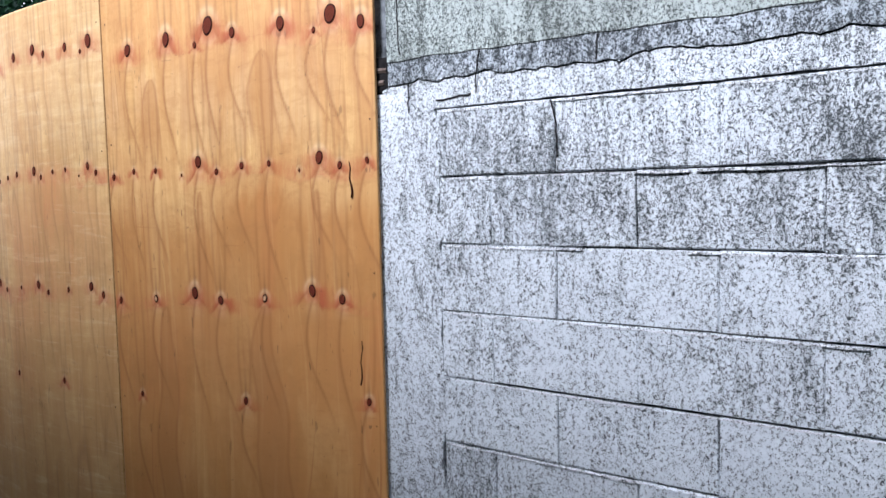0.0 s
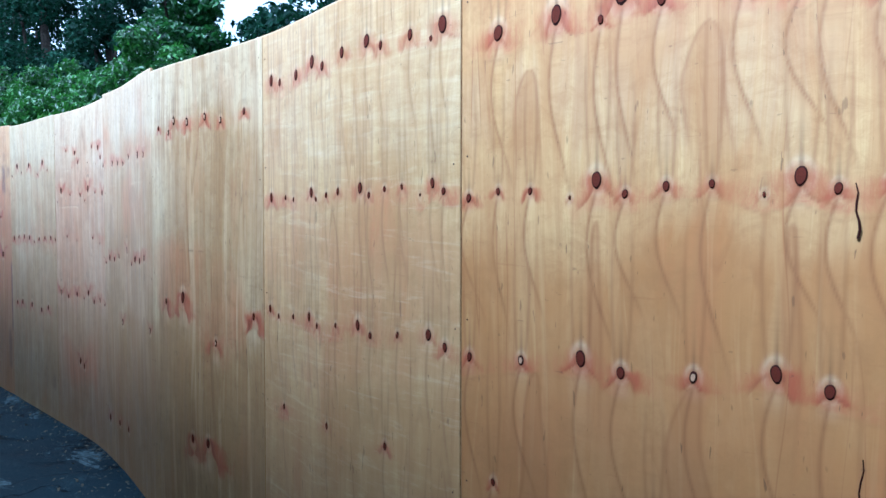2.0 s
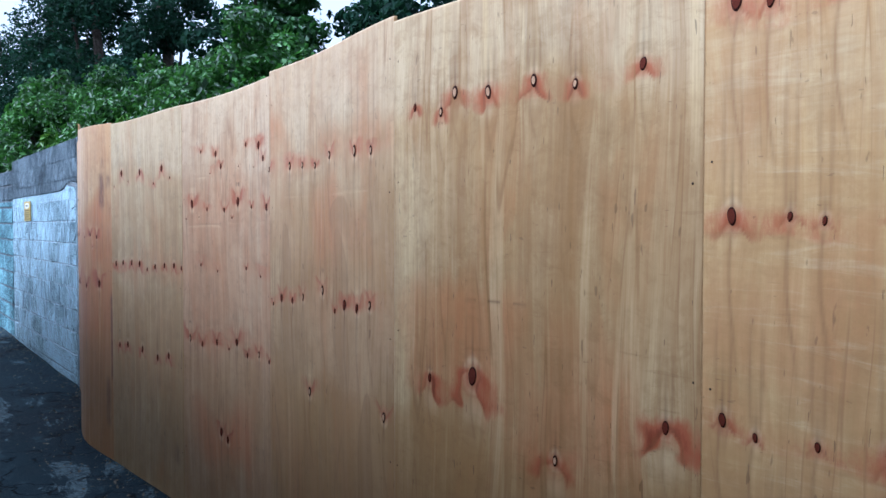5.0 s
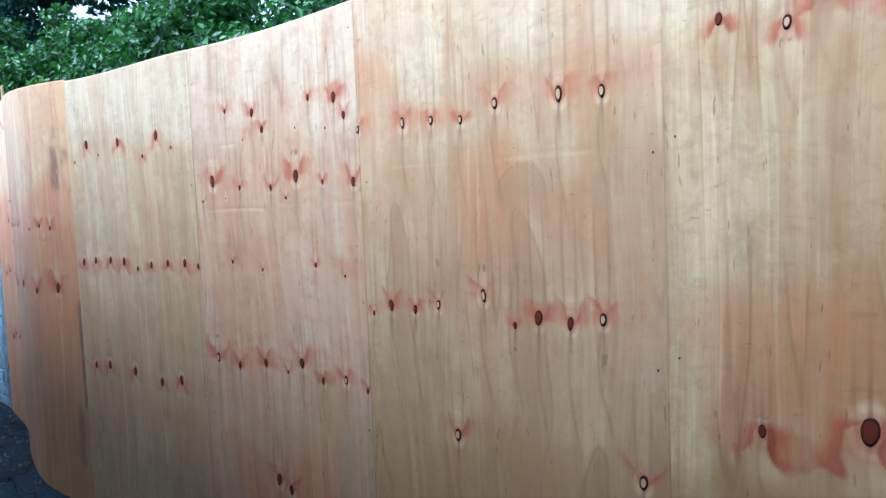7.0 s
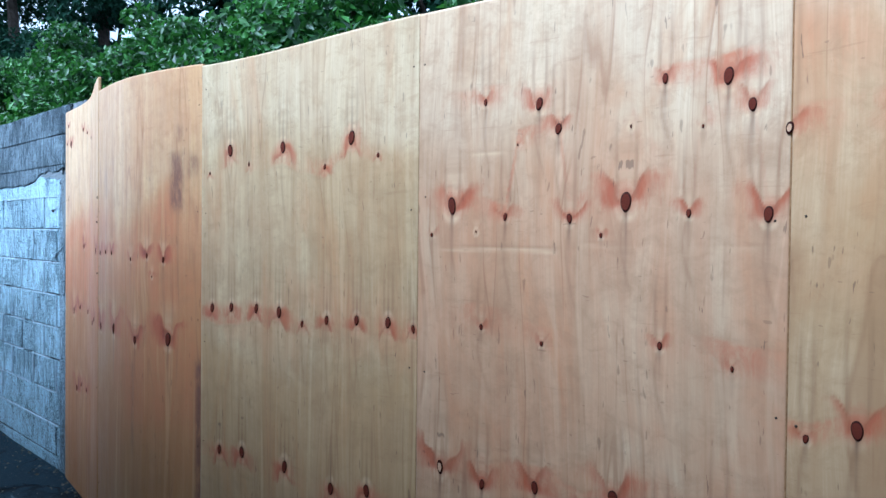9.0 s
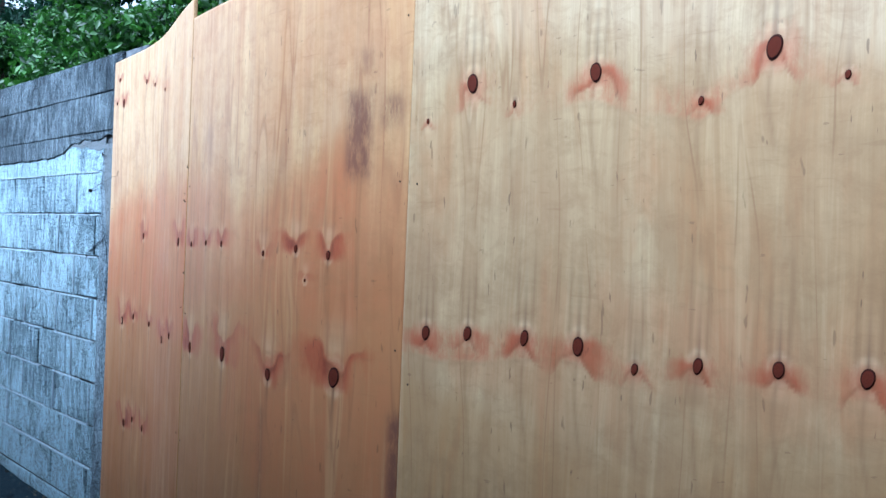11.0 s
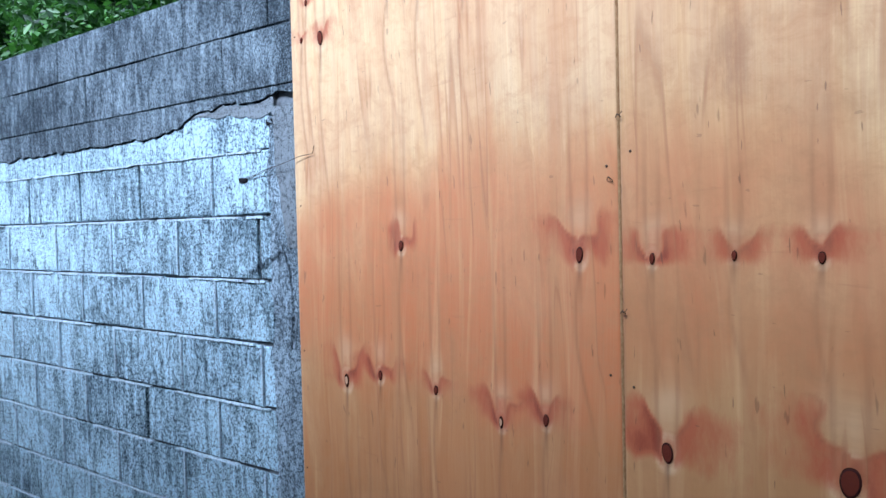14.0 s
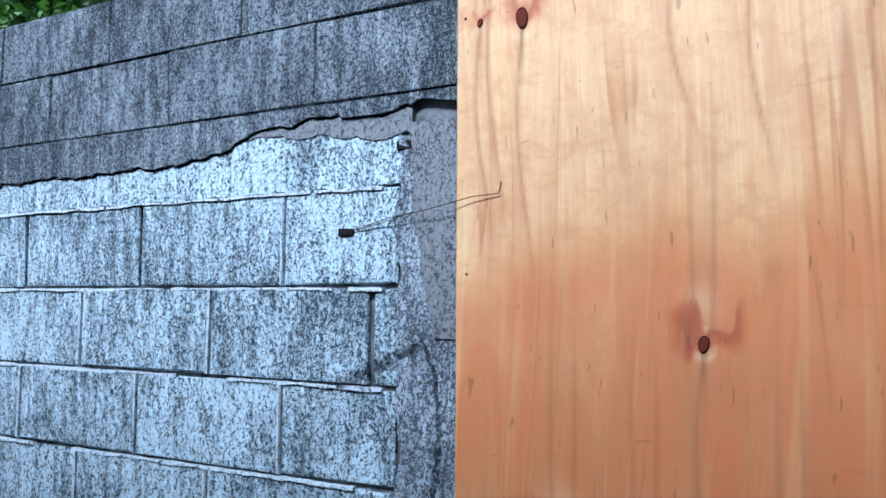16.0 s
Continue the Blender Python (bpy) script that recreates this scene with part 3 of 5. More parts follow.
# parts of a sheet mixed to another colour: field, middle, half width, from, to, strength
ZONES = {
    8: [("amber", -0.4, 0.8, -1.0, 1.45, 0.78), ("amber", -0.1, 0.35, 1.15, 1.55, 0.25), ("cream", -0.5, 0.5, 1.64, 1.93, 0.35)],
    7: [("rose", -1.45, 0.6, 1.20, 1.52, 0.42), ("rose", -1.5, 0.6, 1.02, 1.18, 0.3), ("amber", -1.5, 0.8, -1.0, 0.98, 0.52), ("cream", -1.5, 0.8, 1.66, 2.4, 0.45)],
    6: [("cream", -2.6, 0.8, 1.90, 2.4, 0.8), ("rose", -2.83, 0.26, 1.06, 1.38, 0.5), ("rose", -2.42, 0.2, 0.95, 1.24, 0.5), ("amber", -2.6, 0.8, -1.0, 1.0, 0.78), ("amber", -2.45, 0.4, 1.2, 1.84, 0.3), ("cream", -2.85, 0.3, 1.3, 1.78, 0.3)],
    5: [("cream", -3.7, 0.8, 1.90, 2.4, 0.7), ("rose", -3.7, 0.7, 1.79, 1.90, 0.5), ("amber", -3.6, 0.6, 1.30, 1.72, 0.45), ("rose", -3.55, 0.25, 1.45, 1.68, 0.4), ("cream", -3.8, 0.3, 1.66, 1.76, 0.4), ("amber", -3.7, 0.8, -1.0, 1.0, 0.72)],
    4: [("cream", -4.7, 0.8, 1.86, 2.4, 0.7), ("rose", -4.7, 0.7, 1.05, 1.75, 0.34), ("rose", -4.7, 0.6, 0.97, 1.08, 0.5), ("rose", -4.75, 0.3, 0.42, 0.66, 0.75), ("amber", -4.7, 0.8, -1.0, 0.95, 0.52)],
    3: [("cream", -5.7, 0.8, 1.84, 2.4, 0.75), ("rose", -5.7, 0.6, 1.25, 1.42, 0.35), ("amber", -5.7, 0.8, -1.0, 1.22, 0.52), ("amber", -5.45, 0.25, 1.45, 1.8, 0.25)],
    2: [("cream", -6.95, 0.6, 1.72, 2.4, 0.4), ("rose", -6.85, 0.7, 1.28, 1.70, 0.62), ("rose", -6.6, 0.4, 0.9, 1.3, 0.55), ("amber", -6.8, 0.8, -1.0, 1.45, 0.81)],
    1: [("cream", -8.0, 0.8, 1.70, 2.4, 0.5), ("rose", -8.0, 0.8, 1.18, 1.66, 0.8), ("amber", -7.9, 0.75, -1.0, 1.42, 0.81)],
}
# wings of the knots, sway and reach of the brown tails below them
HABIT = {8: (0.9, 0.030, 0.40, 0.8), 7: (0.8, 0.012, 0.36, 0.6), 6: (1.8, 0.010, 0.20, 0.3), 5: (0.9, 0.016, 0.34, 0.45), 4: (1.1, 0.012, 0.22, 0.3),
         3: (0.9, 0.008, 0.26, 0.35), 2: (1.6, 0.012, 0.26, 0.3), 1: (1.6, 0.022, 0.50, 0.6)}
LABELS = {
    8: "orange pine plywood sheet with rows of red knots and brown bands",
    7: "pale curly-grained plywood sheet with close rows of dark knots",
    6: "yellow-brown streaked plywood sheet with dark ringed knots on top",
    5: "tan plywood sheet with arched grain and ringed knots",
    4: "pinkish plywood sheet with scattered knots and red flares",
    3: "straw-coloured plywood sheet with three even rows of dark knots",
    2: "salmon plywood sheet with red flared knots and dark dirt smears",
    1: "rosy plywood sheet bent back to the block wall",
}


def knot_mesh(name, ring):
    """A knot one metre long and wide, facing -y: a low dome with a bark rim."""
    verts, faces, mats = [(0, -0.0022, 0)], [], []
    radii = (0.30, 0.40, 0.5) if ring else (0.22, 0.40, 0.5)
    depth = (-0.0022, -0.0020, -0.0004)
    n = 20
    for r, d in zip(radii, depth):
        for k in range(n):
            w = 2 * math.pi * k / n
            g = r * (1 + 0.06 * math.sin(2 * w + 1.1) + 0.03 * math.sin(3 * w))
            verts.append((g * math.cos(w), d, g * math.sin(w)))
    for k in range(n):
        q = (k + 1) % n
        faces.append((0, 1 + k, 1 + q))
        mats.append(1 if ring else 0)
        for j in range(2):
            a, b = 1 + j * n, 1 + (j + 1) * n
            faces.append((a + k, b + k, b + q, a + q))
            mats.append(2 if ring or j == 1 else 0)
    me = mesh(name, verts, faces, M_KNOT, M_KNOT_PALE, M_KNOT_RIM)
    me.polygons.foreach_set("material_index", mats)
    return me


KNOT_DARK, KNOT_RING = knot_mesh("knot_dark", False), knot_mesh("knot_ring", True)


def ease(a, b, v):
    s = np.clip((v - a) / (b - a), 0, 1)
    return s * s * (3 - 2 * s)


def waves(seed, X, Z, pitch):
    """A smooth uneven field between about -1 and 1."""
    rng = np.random.default_rng(1000 + seed)
    total = np.zeros_like(X)
    for _ in range(8):
        w = rng.uniform(0, 2 * math.pi)
        f = pitch * rng.uniform(0.5, 1.8)
        total += np.sin(f * (X * math.cos(w) + Z * math.sin(w)) + rng.uniform(0, 6.3))
    return total / 3.2


def build_sheet(number):
    right, left, top_r, top_l, flare, proud = SHEETS[number]
    nu, nv = 240, 330
    us = np.linspace(left, right, nu)
    tops = np.interp(us, [left, right], [top_l, top_r]) + 0.004 * np.sin(us * 5.0 + number)
    foot = 0.095 + 0.016 * np.maximum(0.0, -us - 6.0) - 0.012
    s = np.linspace(0, 1, nv)
    X = np.repeat(us[:, None], nv, 1)
    Z = foot[:, None] + (tops - foot)[:, None] * s[None, :]
    Y = plan(X) - proud
    front = np.stack([X, Y, Z], -1).reshape(-1, 3)
    slope = (plan(us + 0.01) - plan(us - 0.01)) / 0.02
    back = front + np.repeat(np.stack([-slope, np.ones(nu), np.zeros(nu)], -1) / np.sqrt(1 + slope**2)[:, None], nv, 0) * 0.012
    # grain flow, red stain and pale halo round the knots
    U, V = X.copy(), Z.copy()
    stain, pale, dirt, thread, veins, band, heart, heart_edge = (np.zeros_like(X) for _ in range(8))
    zone = {key: np.zeros_like(X) for key in ("rose", "amber", "cream")}
    wing, sway, reach_of, deep = HABIT[number]
    way = 1.0 if flare > 0 else -1.0
    slow, quick = waves(number, X, Z, 9.0), waves(number + 50, X, Z, 55.0)
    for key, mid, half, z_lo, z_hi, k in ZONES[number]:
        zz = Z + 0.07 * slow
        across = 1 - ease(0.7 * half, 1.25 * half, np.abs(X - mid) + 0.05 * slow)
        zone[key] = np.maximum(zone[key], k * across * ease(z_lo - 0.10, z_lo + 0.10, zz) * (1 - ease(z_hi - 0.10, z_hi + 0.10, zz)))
    for kx, kz, size in KNOTS[number]:
        h = abs(size)
        dx, dz = X - kx, Z - kz
        up = dz * way
        r = max(h * 1.1, 0.018)
        odd = np.random.default_rng(int(abs(kx * 977 + kz * 131) * 10))
        U += -np.sign(dx) * 0.55 * r * np.exp(-np.abs(dx) / (1.3 * r)) * np.exp(-((dz / (3.2 * r)) ** 2)) * (1 - np.exp(-np.abs(dx) / (0.25 * r)))
        halo = np.exp(-(((dx / (0.62 * r)) ** 2 + (dz / (0.85 * r)) ** 2 - 0.5) ** 2) / 0.12)
        pale = np.maximum(pale, 0.85 * halo)
        # two horn-shaped wings, sharp on the inside and fading outwards
        fan = min(max(1.2 * h, 0.018), 0.055) * (wing if kz < 1.7 else min(wing, 0.9))
        rise = up / fan + 0.12 * quick
        tall = odd.uniform(1.0, 1.7)
        window = ease(-0.45, 0.10, rise) * (1 - ease(0.55 * tall, tall, rise))
        for side in (-1, 1):
            inner = 0.10 * fan + 0.16 * fan * quick + odd.uniform(0.45, 0.95) * fan * np.maximum(rise, 0) ** odd.uniform(0.8, 1.4)
            d = side * dx - inner
            fall = odd.uniform(0.35, 1.1) * fan
            arm = np.where(d > 0, np.exp(-((np.maximum(d, 0) / fall) ** 1.4)), np.exp(-((d / (0.12 * fan)) ** 2)))
            veins = np.maximum(veins, 0.55 * np.exp(-((d / 0.004) ** 2)) * window * (rise > 0.1) * min(1.0, h / 0.03))
            stain = np.maximum(stain, np.clip(1.2 - 0.4 * rise, 0, 1.2) * arm * window * odd.uniform(0.6, 1.0) * abs(flare) * min(1.0, h / 0.024))
        cleft = np.exp(-((dx / (0.10 * fan + 0.35 * np.maximum(up, 0))) ** 2)) * np.exp(-(((rise - 0.9) / 0.5) ** 2))
        pale = np.maximum(pale, 0.45 * cleft * abs(flare))
        near = 0.55 * np.exp(-((dx / (0.9 * r)) ** 2) - ((dz - 0.15 * way * r) / (0.65 * r)) ** 2)
        stain = np.maximum(stain, near * min(1.0, h / 0.026))
        tail = np.exp(-((dx / 0.004) ** 2)) * np.exp(-np.maximum(-up, 0) / (1.5 * r)) * (up < 0)
        thread = np.maximum(thread, tail * min(1.0, h / 0.028))
        if h > 0.018:
            # a brown tail that sways down from the knot, sharp on one side
            reach = reach_of * odd.uniform(0.7, 1.1)
            run = (kz - 0.3 * h - Z) / reach
            on = np.clip(run, 0, 1)
            bend = sway * odd.uniform(0.7, 1.2)
            lane = kx - bend * np.sin(4.6 * on) + 0.8 * bend * on + 0.003 * slow
            d = X - lane
            seen = (run > 0) * (run < 1) * np.clip(run / 0.06, 0, 1) * np.clip((1 - run) / 0.35, 0, 1)
            veins = np.maximum(veins, min(1.0, deep + 0.25) * 0.8 * np.exp(-((d / 0.0042) ** 2)) * seen)
            soft = odd.uniform(0.012, 0.030)
            heart = np.maximum(heart, deep * np.exp(-np.maximum(-d, 0) / soft) * (d < 0) * seen)
            # and a fainter pair of lines above it
            for side in (-1, 1):
                run = (Z - kz) / (1.0 * reach)
                lane = kx + side * (0.35 * r + 0.35 * bend * np.sin(3 * np.clip(run, 0, 1)))
                seen = np.clip(run / 0.08, 0, 1) * np.clip((1 - run) / 0.5, 0, 1)
                veins = np.maximum(veins, 0.6 * np.exp(-(((X - lane) / 0.0045) ** 2)) * seen)
    # rows of knots share a red band that ends in a sharp line
    for z0 in sorted({round(k[1] * 4) / 4 for k in KNOTS[number] if abs(k[2]) > 0.02}):
        hits = [k for k in KNOTS[number] if abs(k[1] - z0) < 0.13]
        if len(hits) < 3:
            continue
        zc = np.interp(us, *zip(*sorted((k[0], k[1]) for k in hits)))
        off = (Z - zc[:, None]) * way
        width = 0.046 + 0.014 * np.sin(us * 11 + 5 * z0)[:, None] + 0.006 * slow
        patch = 0.55 + 0.45 * np.sin(us * 6.3 + 9 * z0 + number)[:, None] + 0.25 * slow
        row = ease(-0.03, 0.012, off) * (1 - ease(0.8 * width, width, off + 0.004 * quick))
        gap = np.min([np.abs(us - k[0]) for k in hits], 0)[:, None]
        patch = np.clip(patch, 0.15, 1.0) * np.exp(-((gap / 0.085) ** 2))
        band = np.maximum(band, row * patch)
        veins = np.maximum(veins, 0.5 * np.exp(-(((off - width) / 0.004) ** 2)) * np.clip(patch - 0.2, 0, 1))
    for hx, z_lo, z_hi, half in HEARTS.get(number, ()):
        wob = 0.25 * half * np.sin(Z * 7 + hx * 9) + 0.2 * half * np.sin(Z * 17 + hx)
        reach = half * np.clip((z_hi - Z) / (0.32 * (z_hi - z_lo)), 0, 1) ** 0.42
        fade = np.clip((Z - z_lo) / (0.5 * (z_hi - z_lo)), 0, 1)
        off = np.abs(X - hx - wob) - reach
        heart = np.maximum(heart, 0.8 * fade * (Z < z_hi) / (1 + np.exp(np.clip(off / 0.005, -30, 30))))
        heart_edge = np.maximum(heart_edge, fade * (Z < z_hi + 0.004) * np.exp(-((off / 0.005) ** 2)))
    # creases pressed across the veneer: pale ridges, or a row of dark dashes
    for x_lo, x_hi, z0, depth in CREASES.get(number, ()):
        along = ease(x_lo, x_lo + 0.05, X) * (1 - ease(x_hi - 0.05, x_hi, X)) * np.clip(0.6 + 0.6 * slow, 0, 1)
        ridge = np.exp(-(((Z - z0 - 0.004 * slow) / 0.004) ** 2)) * along
        if depth > 0:
            pale = np.maximum(pale, depth * ridge)
            veins = np.maximum(veins, 0.5 * depth * np.exp(-(((Z - z0 - 0.009 - 0.004 * slow) / 0.004) ** 2)) * along)
        else:
            thread = np.maximum(thread, -depth * ridge * (np.sin(X * 70) > 0.1))
    U += 0.010 * np.sin(Z * 2.3 + number) + 0.006 * np.sin(Z * 6.1 + X * 3.0)
    for sx, z_lo, z_hi, wide, k in DIRT.get(number, ()):
        inside = 1 / (1 + np.exp(-(Z - z_lo) / 0.008)) / (1 + np.exp((Z - z_hi) / 0.008)) / (1 + np.exp((np.abs(X - sx) - wide / 2) / 0.006))
        dirt = np.maximum(dirt, k * inside)
    verts = np.concatenate([front, back])
    n = nu * nv
    i, j = np.meshgrid(np.arange(nu - 1), np.arange(nv - 1), indexing="ij")
    a = (i * nv + j).ravel()
    f_front = np.stack([a, a + nv, a + nv + 1, a + 1], -1)
    f_back = np.array([((i + 1) * nv + n, i * nv + n, i * nv + nv - 1 + n, (i + 1) * nv + nv - 1 + n) for i in range(nu - 1)])
    rim = []
    for i in range(nu - 1):
        for j in (0, nv - 1):
            p, q = i * nv + j, (i + 1) * nv + j
            rim.append((p, p + n, q + n, q) if j == 0 else (p, q, q + n, p + n))
    for j in range(nv - 1):
        for i in (0, nu - 1):
            p, q = i * nv + j, i * nv + j + 1
            rim.append((p, q, q + n, p + n) if i == 0 else (p, p + n, q + n, q))
    faces = np.concatenate([f_front, f_back, np.array(rim)])
    me = bpy.data.meshes.new("plywood_face")
    me.vertices.add(len(verts))
    me.vertices.foreach_set("co", verts.ravel())
    me.loops.add(4 * len(faces))
    me.loops.foreach_set("vertex_index", faces.ravel().astype(np.int32))
    me.polygons.add(len(faces))
    me.polygons.foreach_set("loop_start", np.arange(0, 4 * len(faces), 4, dtype=np.int32))
    index = np.zeros(len(faces), np.int32)
    index[len(f_front) + len(f_back):] = 1
    me.materials.append(VENEER[number])
    me.materials.append(M_EDGE)
    me.polygons.foreach_set("material_index", index)
    me.update(calc_edges=True)
    flow = np.stack([U, V, np.full_like(U, number * 3.7)], -1).reshape(-1, 3)
    fields = {"stain": stain.ravel(), "pale": pale.ravel(), "dirt": dirt.ravel(), "thread": thread.ravel(), "heart": heart.ravel(), "heart_edge": heart_edge.ravel(), "veins": veins.ravel(), "band": band.ravel()}
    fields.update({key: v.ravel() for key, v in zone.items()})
    me.attributes.new("grain", "FLOAT_VECTOR", "POINT").data.foreach_set("vector", np.concatenate([flow, flow]).ravel().astype(np.float32))
    for key, v in fields.items():
        me.attributes.new(key, "FLOAT", "POINT").data.foreach_set("value", np.concatenate([v, v]).astype(np.float32))
    thing = empty("plywood_sheet", (0.5 * (left + right), float(plan(0.5 * (left + right))), float(foot[nu // 2])))
    tagged(thing, LABELS[number], "plywood sheet", "hoarding sheets along the wall")
    inverse = Matrix.Translation(-Vector(thing.location))
    face = part("plywood_face", me, thing)
    face.matrix_parent_inverse = inverse
    for kx, kz, size in KNOTS[number]:
        h = abs(size)
        tilt = float(plan(kx + 0.01) - plan(kx - 0.01)) / 0.02
        k = part("knot", KNOT_RING if size < 0 else KNOT_DARK, thing)
        k.matrix_parent_inverse = inverse
        k.matrix_basis = Matrix.LocRotScale((kx, float(plan(kx)) - proud - 0.0006, kz), Euler((0, random.uniform(-0.2, 0.2), math.atan(tilt))), (h * random.uniform(0.42, 0.56), 1.0, h * 0.88))
    # nails along the edges
    for edge in (left + 0.022, right - 0.022):
        for z in np.arange(0.40, 2.1, 0.42):
            zz = float(z) + random.uniform(-0.04, 0.04)
            k = part("nail", NAIL, thing, "small dark nail head")
            k.matrix_parent_inverse = inverse
            k.matrix_basis = Matrix.Translation((edge + random.uniform(-0.006, 0.006), float(plan(edge)) - proud - 0.0004, zz))
    return thing


def nail_mesh():
    n, verts, faces = 8, [(0, -0.002, 0)], []
    for r, d in ((0.0022, -0.0010), (0.0028, 0.0)):
        verts += [(r * math.cos(2 * math.pi * k / n), d, r * math.sin(2 * math.pi * k / n)) for k in range(n)]
    for k in range(n):
        q = (k + 1) % n
        faces += [(0, 1 + k, 1 + q), (1 + k, 1 + n + k, 1 + n + q, 1 + q)]
    return mesh("nail", verts, faces, M_WIRE)


NAIL = nail_mesh()
# dirt smears: along, from, to, width, strength
DIRT = {
    2: [(-6.442, 1.675, 1.885, 0.085, 0.85), (-6.34, 1.795, 1.868, 0.062, 0.8), (-6.43, 1.93, 1.985, 0.05, 0.5), (-7.19, 1.75, 1.87, 0.06, 0.35), (-6.295, 0.60, 1.13, 0.045, 0.95), (-6.778, 0.70, 1.07, 0.014, 0.8), (-6.36, 0.30, 0.60, 0.07, 0.6)],
    3: [(-5.30, 0.30, 0.40, 0.06, 0.5)],
    1: [(-7.95, 0.3, 0.55, 0.03, 0.5)],
}
CREASES = {
    4: [(-5.15, -4.75, 1.553, 0.8), (-4.72, -4.27, 1.572, 0.9), (-4.75, -4.6, 1.79, 0.6), (-5.05, -4.9, 1.79, 0.6)],
    6: [(-2.9, -2.3, 1.358, -0.8)],
    5: [(-4.1, -3.3, 1.672, 0.4)],
}
# tongues of darker heartwood: along, foot, tip, half width
HEARTS = {
    8: [(-0.685, 1.55, 1.86, 0.036), (-0.255, 1.55, 1.91, 0.042), (-0.67, 0.05, 1.14, 0.040), (-0.275, 0.05, 1.16, 0.052), (-0.50, 0.95, 1.50, 0.014), (-0.10, 0.95, 1.50, 0.014)],
    5: [(-4.06, 0.85, 1.565, 0.050), (-3.555, 0.80, 1.545, 0.062), (-3.52, 1.50, 1.66, 0.08), (-3.35, 0.3, 1.0, 0.05)],
}
BUILT = {number: build_sheet(number) for number in SHEETS}
for x0, z0, x1, z1 in ((0.004, 1.578, 0.012, 1.475), (0.026, 1.065, 0.020, 0.935)):
    run = [(x0 + (x1 - x0) * i / 6 + 0.003 * math.sin(i * 1.7), float(plan(x0)) - 0.0004, z0 + (z1 - z0) * i / 6) for i in range(7)]
    v, f = tube(run, 0.0012, 6, 0.0030)
    split = part("drying_crack", mesh("drying_crack", v, f, M_KNOT_RIM), BUILT[8], "thin dark crack in the veneer")
    split.matrix_parent_inverse = Matrix.Translation(-Vector(BUILT[8].location))


# a red-brown strip, added behind the last sheet's open seam to darken its line
seam_backing = part("seam_backing", box_mesh("seam_backing", (-7.445, float(plan(-7.41)) + 0.013, 0.15), (-7.385, float(plan(-7.41)) + 0.045, 2.2), M_SEAM_BACKING, 0.002), BUILT[1], "added dark red-brown strip that darkens the seam")
seam_backing.matrix_parent_inverse = Matrix.Translation(-Vector(BUILT[1].location))


# ---- the block wall ----
def crack_left(x):
    f = min(1.0, max(0.0, (x + 9.4) / 0.5))
    return 1.885 + 0.07 * f * f * (3 - 2 * f) + 0.016 * noise.noise((x * 7, 0, 0)) + 0.010 * noise.noise((x * 21, 3, 0)) + 0.006 * noise.noise((x * 60, 5, 0))


def crack_right(x):
    return 1.782 - 0.003 * min(x, 3.0) + 0.014 * noise.noise((x * 6, 9, 0)) + 0.009 * noise.noise((x * 19, 7, 0)) + 0.005 * noise.noise((x * 55, 2, 0))


def block_mesh(name, w, h, mat, seed):
    """One block face, w by h, 60 mm deep, with worn edges; its front lies at y = 0, its lower left corner at the origin."""
    rnd = random.Random(seed)
    bm = bmesh.new()
    bmesh.ops.create_cube(bm, size=1)
    for v in bm.verts:
        v.co = Vector(((v.co.x + 0.5) * w, (v.co.y + 0.5) * 0.06, (v.co.z + 0.5) * h))
    bmesh.ops.bevel(bm, geom=[e for e in bm.edges if all(v.co.y < 0.01 for v in e.verts)], offset=0.0035, segments=1, affect="EDGES")
    for v in bm.verts:
        if v.co.y < 0.02:
            v.co += Vector((rnd.uniform(-0.002, 0.002), rnd.uniform(-0.002, 0.001), rnd.uniform(-0.002, 0.002)))
    me = bpy.data.meshes.new(name)
    bm.to_mesh(me)
    bm.free()
    me.materials.append(mat)
    return me


def strip_mesh(name, x0, x1, low, high, y, mat, depth=0.07, step=0.012):
    """An upright slab between two ragged lines, given as functions of x."""
    n = max(2, int((x1 - x0) / step))
    verts, faces = [], []
    for i in range(n + 1):
        x = x0 + (x1 - x0) * i / n
        lo, hi = low(x), high(x)
        verts += [(x, y, lo), (x, y, hi), (x, y + depth, lo), (x, y + depth, hi)]
    for i in range(n):
        a, b = 4 * i, 4 * i + 4
        faces += [(a, b, b + 1, a + 1), (a + 1, b + 1, b + 3, a + 3), (a + 2, b + 2, b, a), (a + 3, b + 3, b + 2, a + 2)]
    faces += [(0, 1, 3, 2), (4 * n, 4 * n + 2, 4 * n + 3, 4 * n + 1)]
    return mesh(name, verts, faces, mat)


def course(parent, x0, x1, z0, z1, pitch, phase, mat, gap=0.006, name="block", y=0.0, sink=None, upright=0.003):
    """Blocks of one course between x0 and x1 as parts, or, with sink, appended to that joined mesh."""
    k = math.floor((x0 - phase) / pitch)
    x = phase + k * pitch
    made = []
    while x < x1:
        a, b = max(x, x0) + upright / 2, min(x + pitch, x1) - upright / 2
        if b - a > 0.03:
            w, h = round(b - a, 3), round(z1 - z0 - gap, 3)
            if sink is None:
                key = (w, h, mat.name, random.randint(0, 2))
                if key not in BLOCKS:
                    BLOCKS[key] = block_mesh("block", w, h, mat, len(BLOCKS))
                ob = part(name, BLOCKS[key], parent)
                ob.location = (a, y + random.uniform(-0.002, 0.002), z0 + gap / 2)
                made.append(ob)
            else:
                sink.append((a, b, z0 + gap / 2, z1 - gap / 2, y + random.uniform(-0.002, 0.002)))
        x += pitch
    return made


BLOCKS = {}


